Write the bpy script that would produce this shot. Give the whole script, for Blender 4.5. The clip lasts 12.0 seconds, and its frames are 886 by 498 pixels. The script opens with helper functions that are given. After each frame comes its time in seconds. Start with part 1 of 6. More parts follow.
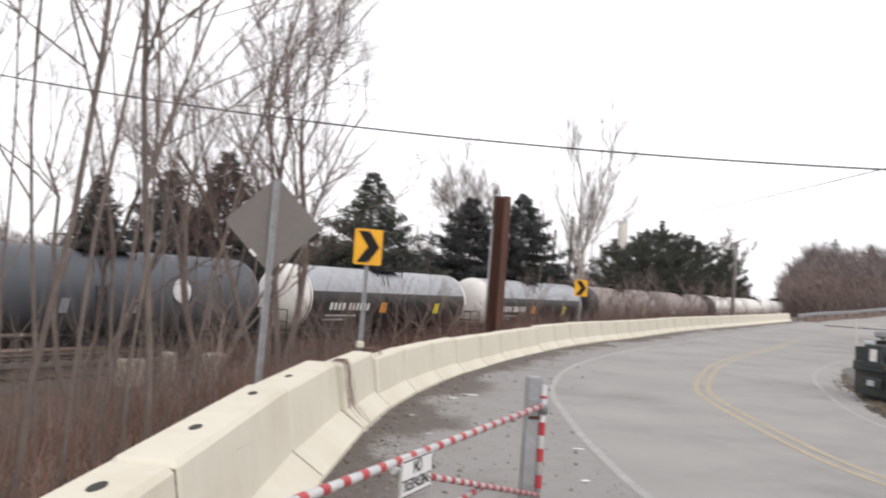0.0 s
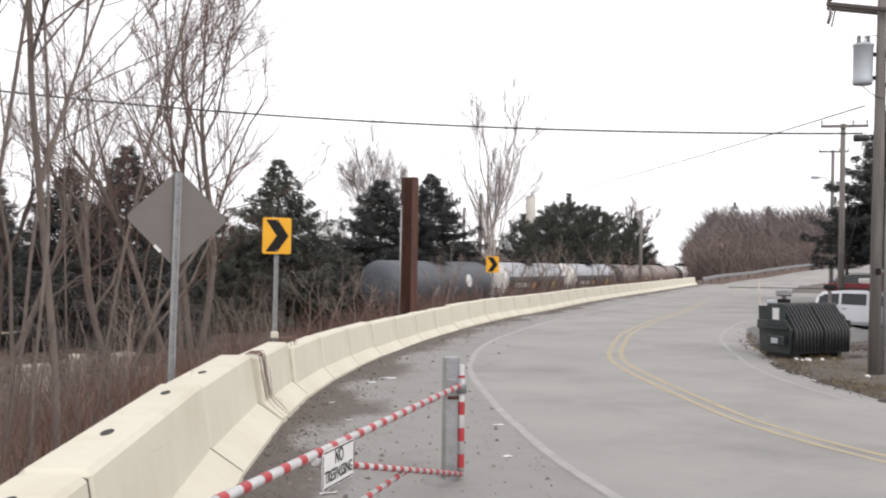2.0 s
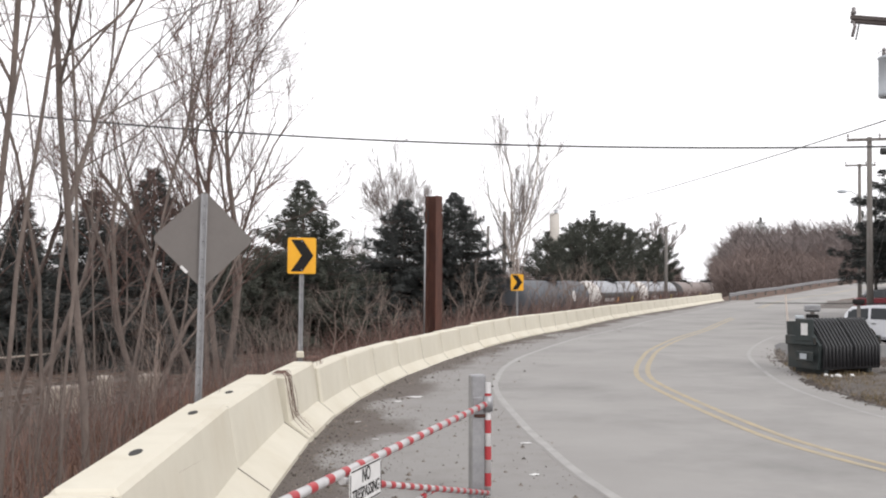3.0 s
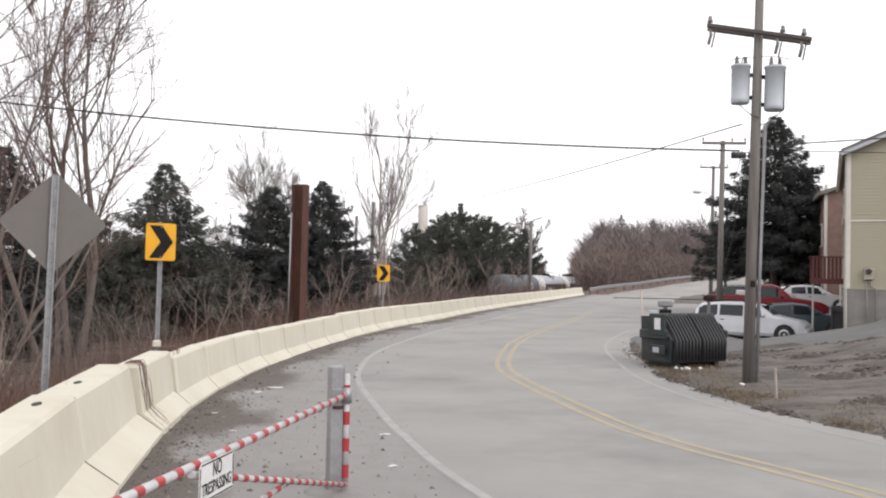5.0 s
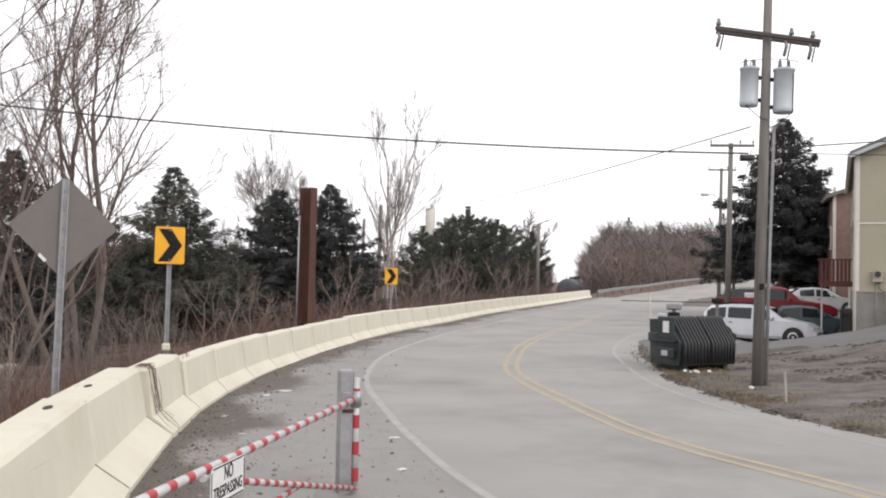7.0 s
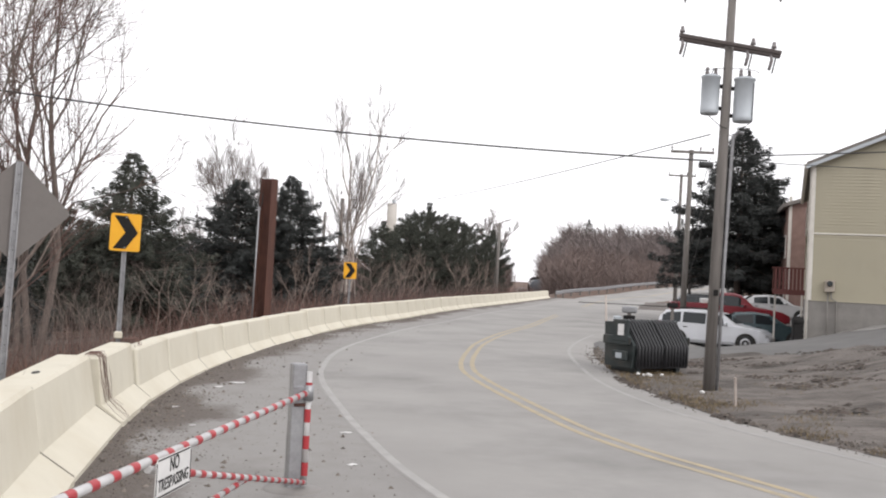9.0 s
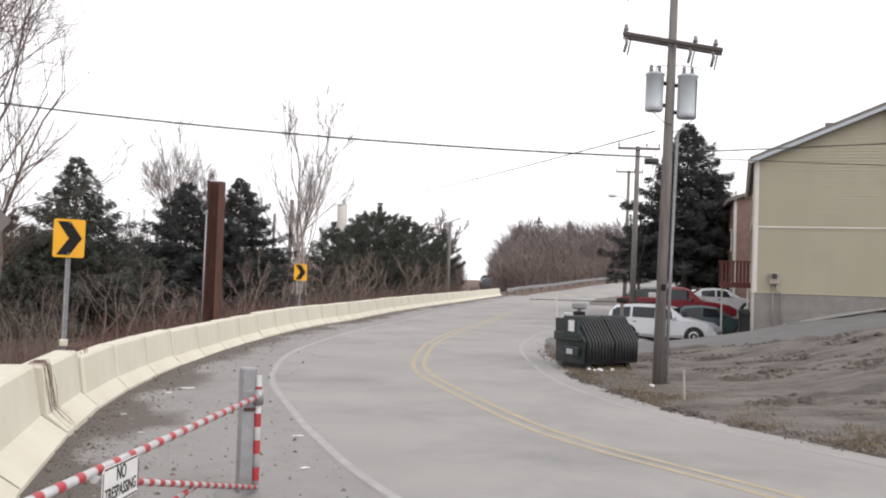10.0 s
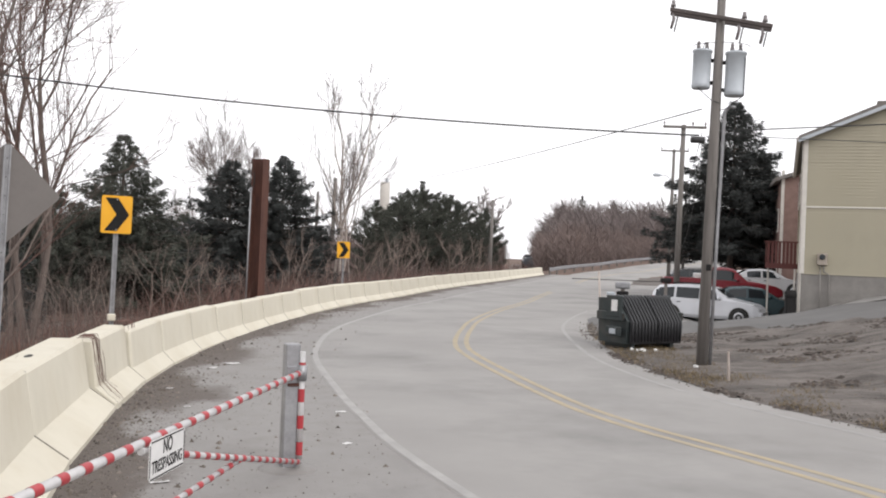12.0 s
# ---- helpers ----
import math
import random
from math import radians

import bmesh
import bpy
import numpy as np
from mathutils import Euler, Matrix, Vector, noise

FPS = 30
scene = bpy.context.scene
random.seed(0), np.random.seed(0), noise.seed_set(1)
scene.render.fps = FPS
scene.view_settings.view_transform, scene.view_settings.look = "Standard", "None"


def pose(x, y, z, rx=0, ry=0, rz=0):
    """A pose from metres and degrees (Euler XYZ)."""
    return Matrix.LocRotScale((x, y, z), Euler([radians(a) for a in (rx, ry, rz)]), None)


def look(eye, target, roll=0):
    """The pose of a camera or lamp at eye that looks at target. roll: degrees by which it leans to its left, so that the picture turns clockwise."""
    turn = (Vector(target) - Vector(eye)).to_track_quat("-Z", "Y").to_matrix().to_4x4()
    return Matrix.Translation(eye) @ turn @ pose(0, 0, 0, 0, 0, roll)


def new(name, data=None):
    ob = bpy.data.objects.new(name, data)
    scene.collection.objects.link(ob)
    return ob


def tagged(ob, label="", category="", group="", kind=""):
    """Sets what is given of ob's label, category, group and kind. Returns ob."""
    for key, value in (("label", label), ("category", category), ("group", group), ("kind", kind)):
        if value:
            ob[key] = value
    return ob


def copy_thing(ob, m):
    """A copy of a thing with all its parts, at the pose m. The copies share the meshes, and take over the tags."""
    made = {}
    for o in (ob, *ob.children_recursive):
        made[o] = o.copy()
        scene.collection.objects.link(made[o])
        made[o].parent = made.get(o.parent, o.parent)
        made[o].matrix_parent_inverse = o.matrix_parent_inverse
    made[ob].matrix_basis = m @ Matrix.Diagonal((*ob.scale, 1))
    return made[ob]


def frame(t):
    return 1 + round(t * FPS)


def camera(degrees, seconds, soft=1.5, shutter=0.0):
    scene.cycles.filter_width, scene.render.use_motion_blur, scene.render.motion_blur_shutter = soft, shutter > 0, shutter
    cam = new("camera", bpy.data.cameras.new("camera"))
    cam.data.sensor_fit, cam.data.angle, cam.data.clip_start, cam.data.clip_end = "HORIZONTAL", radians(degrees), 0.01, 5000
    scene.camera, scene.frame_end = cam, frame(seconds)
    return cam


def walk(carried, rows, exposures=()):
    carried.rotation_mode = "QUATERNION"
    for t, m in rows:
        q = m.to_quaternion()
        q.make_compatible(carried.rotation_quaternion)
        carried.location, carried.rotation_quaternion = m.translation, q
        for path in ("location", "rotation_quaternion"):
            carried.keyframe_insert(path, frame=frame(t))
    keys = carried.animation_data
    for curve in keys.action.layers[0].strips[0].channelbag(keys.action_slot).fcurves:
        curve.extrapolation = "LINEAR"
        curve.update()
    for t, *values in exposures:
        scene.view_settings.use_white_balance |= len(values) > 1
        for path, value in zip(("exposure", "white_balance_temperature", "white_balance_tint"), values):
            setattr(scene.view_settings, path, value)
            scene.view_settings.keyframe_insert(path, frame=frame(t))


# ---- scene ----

# ================= camera =================
cam = camera(48.2, 12.0, soft=2.0, shutter=0.4)
walk(cam, [
    (0.0, pose(-0.041, -0.050, 1.973, 91.80, -3.89, 0.06)),
    (0.5, pose(-0.042, -0.029, 1.972, 90.86, -2.15, -4.70)),
    (1.0, pose(-0.038, -0.018, 1.974, 90.00, -1.41, -4.94)),
    (1.5, pose(-0.025, -0.010, 1.974, 90.34, -0.88, -5.82)),
    (2.0, pose(-0.036, -0.006, 1.991, 90.92, -0.62, -5.01)),
    (2.5, pose(-0.049, -0.014, 1.981, 92.05, -0.28, -2.99)),
    (4.5, pose(0.007, 0.012, 2.005, 91.66, 0.01, -9.48)),
    (5.0, pose(0.012, 0.001, 1.996, 91.52, -1.15, -11.25)),
    (5.5, pose(0.007, 0.007, 1.992, 89.97, -1.99, -11.82)),
    (6.0, pose(0.003, 0.014, 1.995, 90.73, -1.16, -11.86)),
    (6.5, pose(-0.000, 0.000, 2.000, 91.15, -1.20, -11.00)),
    (7.0, pose(-0.009, 0.002, 2.003, 91.67, -1.11, -10.83)),
    (9.0, pose(0.021, -0.007, 2.010, 91.55, -2.93, -13.16)),
    (9.5, pose(0.033, -0.014, 2.022, 92.97, -2.19, -15.31)),
    (10.0, pose(0.044, -0.020, 2.020, 91.62, -1.80, -15.95)),
    (10.5, pose(0.040, -0.014, 2.018, 90.71, -1.41, -14.96)),
    (11.0, pose(0.040, -0.012, 2.014, 90.56, -2.35, -13.75)),
    (11.5, pose(0.038, -0.000, 2.007, 90.11, -2.21, -13.26)),
    (12.0, pose(0.042, 0.002, 2.012, 90.30, -2.20, -13.51)),
], exposures=[(0.0, 0.0), (2.5, 0.04), (12.0, 0.04)])

# ================= world and sun =================
SUN_ELEV, SUN_AZ = 42.0, 150.0
world = bpy.data.worlds.new("overcast_sky")
scene.world = world
world.use_nodes = True
wn, wl = world.node_tree.nodes, world.node_tree.links
wn.clear()
sky = wn.new("ShaderNodeTexSky")
sky.sky_type = "NISHITA"
sky.sun_disc = False
sky.sun_elevation, sky.sun_rotation = radians(SUN_ELEV), radians(SUN_AZ)
sky.air_density, sky.dust_density = 1.0, 4.0
grey = wn.new("ShaderNodeHueSaturation")
grey.inputs["Saturation"].default_value = 0.12
wl.new(sky.outputs[0], grey.inputs["Color"])
bg1 = wn.new("ShaderNodeBackground")
bg1.inputs[1].default_value = 0.05
wl.new(grey.outputs[0], bg1.inputs[0])
bg2 = wn.new("ShaderNodeBackground")          # the even cloud deck
bg2.inputs[0].default_value = (1.0, 0.985, 1.01, 1)
bg2.inputs[1].default_value = 1.15
add = wn.new("ShaderNodeAddShader")
wl.new(bg1.outputs[0], add.inputs[0])
wl.new(bg2.outputs[0], add.inputs[1])
wout = wn.new("ShaderNodeOutputWorld")
wl.new(add.outputs[0], wout.inputs[0])

sun_data = bpy.data.lights.new("sun", "SUN")
sun_data.energy, sun_data.angle, sun_data.color = 0.9, radians(25), (1.0, 0.975, 0.95)
sun = new("sun", sun_data)
_a, _e = radians(SUN_AZ), radians(SUN_ELEV)
sun.matrix_world = look((60 * math.sin(_a) * math.cos(_e), 60 * math.cos(_a) * math.cos(_e), 60 * math.sin(_e)), (0, 0, 0))


# ================= materials =================
def mat(name, col, col2=None, rough=0.7, metal=0.0, scale=4.0, bump=0.15, fine=40.0, dirt=None, dirt_scale=0.6,
        dirt_amount=0.5, island=0.0, spec=0.5, stretch=(1, 1, 1), bump_dist=0.01):
    """Two-scale noise between col and col2, larger stains of dirt, fine bump."""
    m = bpy.data.materials.new(name)
    m.use_nodes = True
    n, l = m.node_tree.nodes, m.node_tree.links
    b = n["Principled BSDF"]
    b.inputs["Metallic"].default_value = metal
    b.inputs["Specular IOR Level"].default_value = spec
    col2 = col2 or tuple(c * 0.75 for c in col)
    tc = n.new("ShaderNodeTexCoord")
    mp = n.new("ShaderNodeMapping")
    mp.inputs["Scale"].default_value = stretch
    l.new(tc.outputs["Object"], mp.inputs["Vector"])
    n1 = n.new("ShaderNodeTexNoise")
    n1.inputs["Scale"].default_value, n1.inputs["Detail"].default_value = scale, 6
    n1.inputs["Roughness"].default_value = 0.62
    l.new(mp.outputs[0], n1.inputs["Vector"])
    ramp = n.new("ShaderNodeValToRGB")
    ramp.color_ramp.elements[0].position, ramp.color_ramp.elements[1].position = 0.3, 0.72
    ramp.color_ramp.elements[0].color, ramp.color_ramp.elements[1].color = (*col2, 1), (*col, 1)
    l.new(n1.outputs[0], ramp.inputs[0])
    out = ramp.outputs[0]
    if dirt:
        n2 = n.new("ShaderNodeTexNoise")
        n2.inputs["Scale"].default_value, n2.inputs["Detail"].default_value = dirt_scale, 5
        n2.inputs["Roughness"].default_value = 0.65
        l.new(mp.outputs[0], n2.inputs["Vector"])
        r2 = n.new("ShaderNodeMapRange")
        r2.inputs["From Min"].default_value, r2.inputs["From Max"].default_value = 0.48, 0.72
        r2.inputs["To Max"].default_value = dirt_amount
        l.new(n2.outputs[0], r2.inputs[0])
        mx = n.new("ShaderNodeMix")
        mx.data_type = "RGBA"
        l.new(r2.outputs[0], mx.inputs["Factor"])
        l.new(out, mx.inputs[6])
        mx.inputs[7].default_value = (*dirt, 1)
        out = mx.outputs[2]
    if island:
        g = n.new("ShaderNodeNewGeometry")
        r3 = n.new("ShaderNodeMapRange")
        r3.inputs["To Min"].default_value, r3.inputs["To Max"].default_value = 1 - island, 1 + island
        l.new(g.outputs["Random Per Island"], r3.inputs[0])
        hv = n.new("ShaderNodeHueSaturation")
        l.new(r3.outputs[0], hv.inputs["Value"])
        l.new(out, hv.inputs["Color"])
        out = hv.outputs[0]
    l.new(out, b.inputs["Base Color"])
    nf = n.new("ShaderNodeTexNoise")
    nf.inputs["Scale"].default_value, nf.inputs["Detail"].default_value = fine, 4
    l.new(mp.outputs[0], nf.inputs["Vector"])
    rr = n.new("ShaderNodeMapRange")
    rr.inputs["To Min"].default_value, rr.inputs["To Max"].default_value = max(0.02, rough - 0.12), min(1, rough + 0.12)
    l.new(nf.outputs[0], rr.inputs[0])
    l.new(rr.outputs[0], b.inputs["Roughness"])
    if bump:
        bp = n.new("ShaderNodeBump")
        bp.inputs["Strength"].default_value, bp.inputs["Distance"].default_value = bump, bump_dist
        l.new(nf.outputs[0], bp.inputs["Height"])
        l.new(bp.outputs[0], b.inputs["Normal"])
    return m


def glass(name, tint=(0.018, 0.022, 0.025)):
    m = bpy.data.materials.new(name)
    m.use_nodes = True
    b = m.node_tree.nodes["Principled BSDF"]
    b.inputs["Base Color"].default_value = (*tint, 1)
    b.inputs["Roughness"].default_value = 0.06
    b.inputs["Specular IOR Level"].default_value = 0.4
    return m


M_ASPHALT = mat("asphalt", (0.285, 0.274, 0.262), (0.232, 0.222, 0.212), 0.9, scale=0.35, bump=0.35, fine=70,
                dirt=(0.13, 0.126, 0.122), dirt_scale=0.3, dirt_amount=0.6)
M_SHOULDER = mat("shoulder_gravel", (0.27, 0.26, 0.25), (0.205, 0.195, 0.187), 0.95, scale=0.8, bump=0.6, fine=45,
                 dirt=(0.12, 0.105, 0.095), dirt_scale=0.8, dirt_amount=0.6)
def add_grime(m, col):
    """Trodden dirt and leaf mould, as thick as the mesh's grime says, broken up by noise."""
    n, l = m.node_tree.nodes, m.node_tree.links
    b = n["Principled BSDF"]
    old = b.inputs["Base Color"].links[0].from_socket
    at_ = n.new("ShaderNodeAttribute")
    at_.attribute_name = "grime"
    tc = n.new("ShaderNodeTexCoord")
    nz = n.new("ShaderNodeTexNoise")
    nz.inputs["Scale"].default_value, nz.inputs["Detail"].default_value, nz.inputs["Roughness"].default_value = 7.0, 10, 0.82
    l.new(tc.outputs["Object"], nz.inputs["Vector"])
    ad = n.new("ShaderNodeMath")
    ad.operation = "ADD"
    l.new(at_.outputs["Fac"], ad.inputs[0])
    l.new(nz.outputs[0], ad.inputs[1])
    mr = n.new("ShaderNodeMapRange")
    mr.inputs["From Min"].default_value, mr.inputs["From Max"].default_value = 0.58, 1.05
    mr.inputs["To Max"].default_value = 0.85
    l.new(ad.outputs[0], mr.inputs[0])
    mx = n.new("ShaderNodeMix")
    mx.data_type = "RGBA"
    l.new(mr.outputs[0], mx.inputs["Factor"])
    l.new(old, mx.inputs[6])
    mx.inputs[7].default_value = (*col, 1)
    l.new(mx.outputs[2], b.inputs["Base Color"])


add_grime(M_SHOULDER, (0.078, 0.060, 0.050))
M_PIPE = mat("scuffed_white_pipe", (0.52, 0.51, 0.51), (0.40, 0.39, 0.39), 0.5, 0.2, scale=7, bump=0.08)
M_DIRT = mat("bare_dirt", (0.185, 0.162, 0.147), (0.075, 0.064, 0.056), 0.95, scale=1.6, bump=1.0, fine=11,
             dirt=(0.034, 0.028, 0.024), dirt_scale=0.75, dirt_amount=0.85, bump_dist=0.10, stretch=(0.55, 1.6, 1))
M_EARTH = mat("leaf_litter_earth", (0.15, 0.09, 0.064), (0.08, 0.048, 0.035), 0.95, scale=1.2, bump=0.9, fine=14,
              dirt=(0.045, 0.032, 0.025), dirt_scale=0.35, dirt_amount=0.6, bump_dist=0.04)
M_CONCRETE = mat("cream_painted_concrete", (0.62, 0.583, 0.49), (0.54, 0.503, 0.415), 0.85, scale=1.8, bump=0.3, fine=60,
                 dirt=(0.40, 0.345, 0.25), dirt_scale=0.9, dirt_amount=0.6, stretch=(1, 1, 0.6))
M_DRIVE = mat("driveway_asphalt", (0.135, 0.131, 0.128), (0.095, 0.092, 0.09), 0.9, scale=0.8, bump=0.4, fine=50)
# dark brown that paints the shade inside the barrier joints
M_JOINT_SHADE = mat("joint_shade_brown", (0.15, 0.13, 0.10), (0.08, 0.07, 0.055), 0.95, scale=6, bump=0.2)
M_DARK = mat("dark_hole", (0.03, 0.028, 0.025), rough=0.9)
M_WHITE_LINE = mat("worn_white_line", (0.335, 0.325, 0.313), (0.255, 0.247, 0.239), 0.8, scale=3, fine=50, bump=0.1)
M_WHITE_FAINT = mat("nearly_worn_off_white_line", (0.31, 0.30, 0.29), (0.245, 0.237, 0.229), 0.8, scale=2.5, fine=50, bump=0.1)
M_YELLOW_LINE = mat("worn_yellow_line", (0.375, 0.30, 0.185), (0.265, 0.236, 0.185), 0.8, scale=3, fine=50, bump=0.1)
M_GALV = mat("galvanised_steel", (0.36, 0.36, 0.37), (0.24, 0.24, 0.25), 0.5, 0.6, scale=9, bump=0.1)
M_SIGNBACK = mat("sign_back_aluminium", (0.175, 0.158, 0.149), (0.148, 0.135, 0.127), 0.65, 0.2, scale=2, bump=0.03)
M_RED = mat("red_reflective_tape", (0.40, 0.032, 0.04), (0.30, 0.028, 0.035), 0.45, scale=8, bump=0.05)
M_WHITE = mat("white_paint", (0.72, 0.71, 0.70), (0.58, 0.57, 0.56), 0.5, scale=5, bump=0.05)
M_YELLOW = mat("traffic_yellow", (0.80, 0.40, 0.012), (0.70, 0.34, 0.012), 0.45, scale=3, bump=0.02)
M_BLACK = mat("black_paint", (0.014, 0.013, 0.013), (0.02, 0.019, 0.019), 0.75, scale=5, bump=0.05, spec=0.15)
M_RUST = mat("rusted_steel", (0.115, 0.045, 0.03), (0.055, 0.025, 0.019), 0.85, 0.1, scale=3, bump=0.5, fine=30,
             dirt=(0.05, 0.025, 0.02), dirt_scale=1.5, stretch=(3, 3, 0.5))
M_POLE = mat("weathered_pole_wood", (0.205, 0.188, 0.175), (0.11, 0.1, 0.092), 0.9, scale=3, bump=0.6, fine=25, stretch=(4, 4, 0.25))
M_ARM = mat("dark_weathered_arm_wood", (0.115, 0.095, 0.09), (0.06, 0.05, 0.048), 0.9, scale=4, bump=0.5, fine=25, stretch=(0.3, 4, 4))
M_WIRE = mat("black_cable", (0.03, 0.03, 0.03), rough=0.6)
M_CAN = mat("transformer_grey", (0.44, 0.47, 0.50), (0.38, 0.41, 0.44), 0.45, scale=2, bump=0.03)
M_PORCELAIN = mat("grey_porcelain", (0.20, 0.18, 0.18), rough=0.35)
M_BARK = mat("grey_brown_bark", (0.165, 0.132, 0.115), (0.095, 0.075, 0.066), 0.95, scale=5, bump=0.6, fine=30, island=0.25)
M_TWIG = mat("reddish_twig", (0.165, 0.095, 0.078), (0.098, 0.057, 0.047), 0.9, scale=4, bump=0.1, island=0.3)
M_BIRCH = mat("pale_birch_bark", (0.50, 0.44, 0.40), (0.30, 0.25, 0.22), 0.9, scale=3, bump=0.3, island=0.15)
M_NEEDLE = mat("dark_spruce_needles", (0.070, 0.074, 0.070), (0.046, 0.050, 0.049), 0.85, scale=0.9, bump=0, island=0.35, spec=0.25)
M_PINE = mat("pine_needles", (0.092, 0.098, 0.078), (0.056, 0.060, 0.052), 0.85, scale=0.6, bump=0, island=0.4, spec=0.25)
M_DRY = mat("dry_grass", (0.215, 0.122, 0.084), (0.12, 0.066, 0.047), 0.95, scale=2, bump=0, island=0.4)
M_WOODS = mat("bare_woods_branches", (0.16, 0.12, 0.108), (0.105, 0.079, 0.072), 0.95, scale=0.15, bump=0, island=0.35)
M_HILL = mat("wooded_hillside_earth", (0.13, 0.088, 0.07), (0.085, 0.058, 0.048), 0.95, scale=0.06, bump=0.5, fine=1.0)
M_SIDING = mat("yellow_vinyl_siding", (0.355, 0.322, 0.24), (0.31, 0.282, 0.21), 0.6, scale=1.0, bump=0.05,
               dirt=(0.27, 0.245, 0.17), dirt_scale=0.5, dirt_amount=0.45, stretch=(1, 1, 0.5))
M_FOUND = mat("grey_block_foundation", (0.235, 0.222, 0.207), (0.165, 0.155, 0.145), 0.9, scale=2, bump=0.3)
M_SHINGLE = mat("grey_roof_shingle", (0.20, 0.18, 0.165), (0.13, 0.12, 0.11), 0.95, scale=4, bump=0.5)
M_TRIM = mat("off_white_trim", (0.62, 0.59, 0.54), (0.52, 0.49, 0.45), 0.6, scale=3, bump=0.03)
M_BROWNRED = mat("red_brown_siding", (0.27, 0.175, 0.15), (0.20, 0.125, 0.105), 0.8, scale=3, bump=0.1)
M_DECK = mat("red_stained_wood", (0.115, 0.035, 0.03), (0.08, 0.026, 0.024), 0.8, scale=5, bump=0.3, stretch=(4, 4, 0.4))
M_DUMP = mat("dark_green_steel", (0.032, 0.042, 0.042), (0.02, 0.026, 0.027), 0.55, 0.2, scale=4, bump=0.15, dirt=(0.09, 0.07, 0.055), dirt_scale=1.8, dirt_amount=0.35)
M_LID = mat("black_plastic", (0.02, 0.02, 0.022), (0.03, 0.03, 0.033), 0.5, scale=4, bump=0.1)
M_TYRE = mat("tyre_rubber", (0.022, 0.022, 0.022), rough=0.85, bump=0.1)
M_RIM = mat("wheel_alloy", (0.45, 0.45, 0.46), (0.35, 0.35, 0.36), 0.35, 0.7, bump=0)
M_GLASS = glass("car_glass")
M_BALLAST = mat("track_ballast", (0.15, 0.125, 0.11), (0.075, 0.06, 0.052), 0.95, scale=5, bump=1.0, fine=12, bump_dist=0.05)
M_RAIL = mat("rail_steel", (0.17, 0.125, 0.10), (0.11, 0.075, 0.06), 0.6, 0.5, scale=4)
M_TIE = mat("sleeper_wood", (0.12, 0.095, 0.08), (0.07, 0.055, 0.045), 0.95, scale=4, bump=0.4)
M_STONE = mat("pale_block", (0.40, 0.35, 0.30), (0.28, 0.24, 0.20), 0.95, scale=3, bump=0.5)


def paint(name, col, rough=0.3, dirt=None):
    return mat(name, col, tuple(c * 0.9 for c in col), rough, scale=2, bump=0.02, dirt=dirt, dirt_scale=0.8, dirt_amount=0.4)


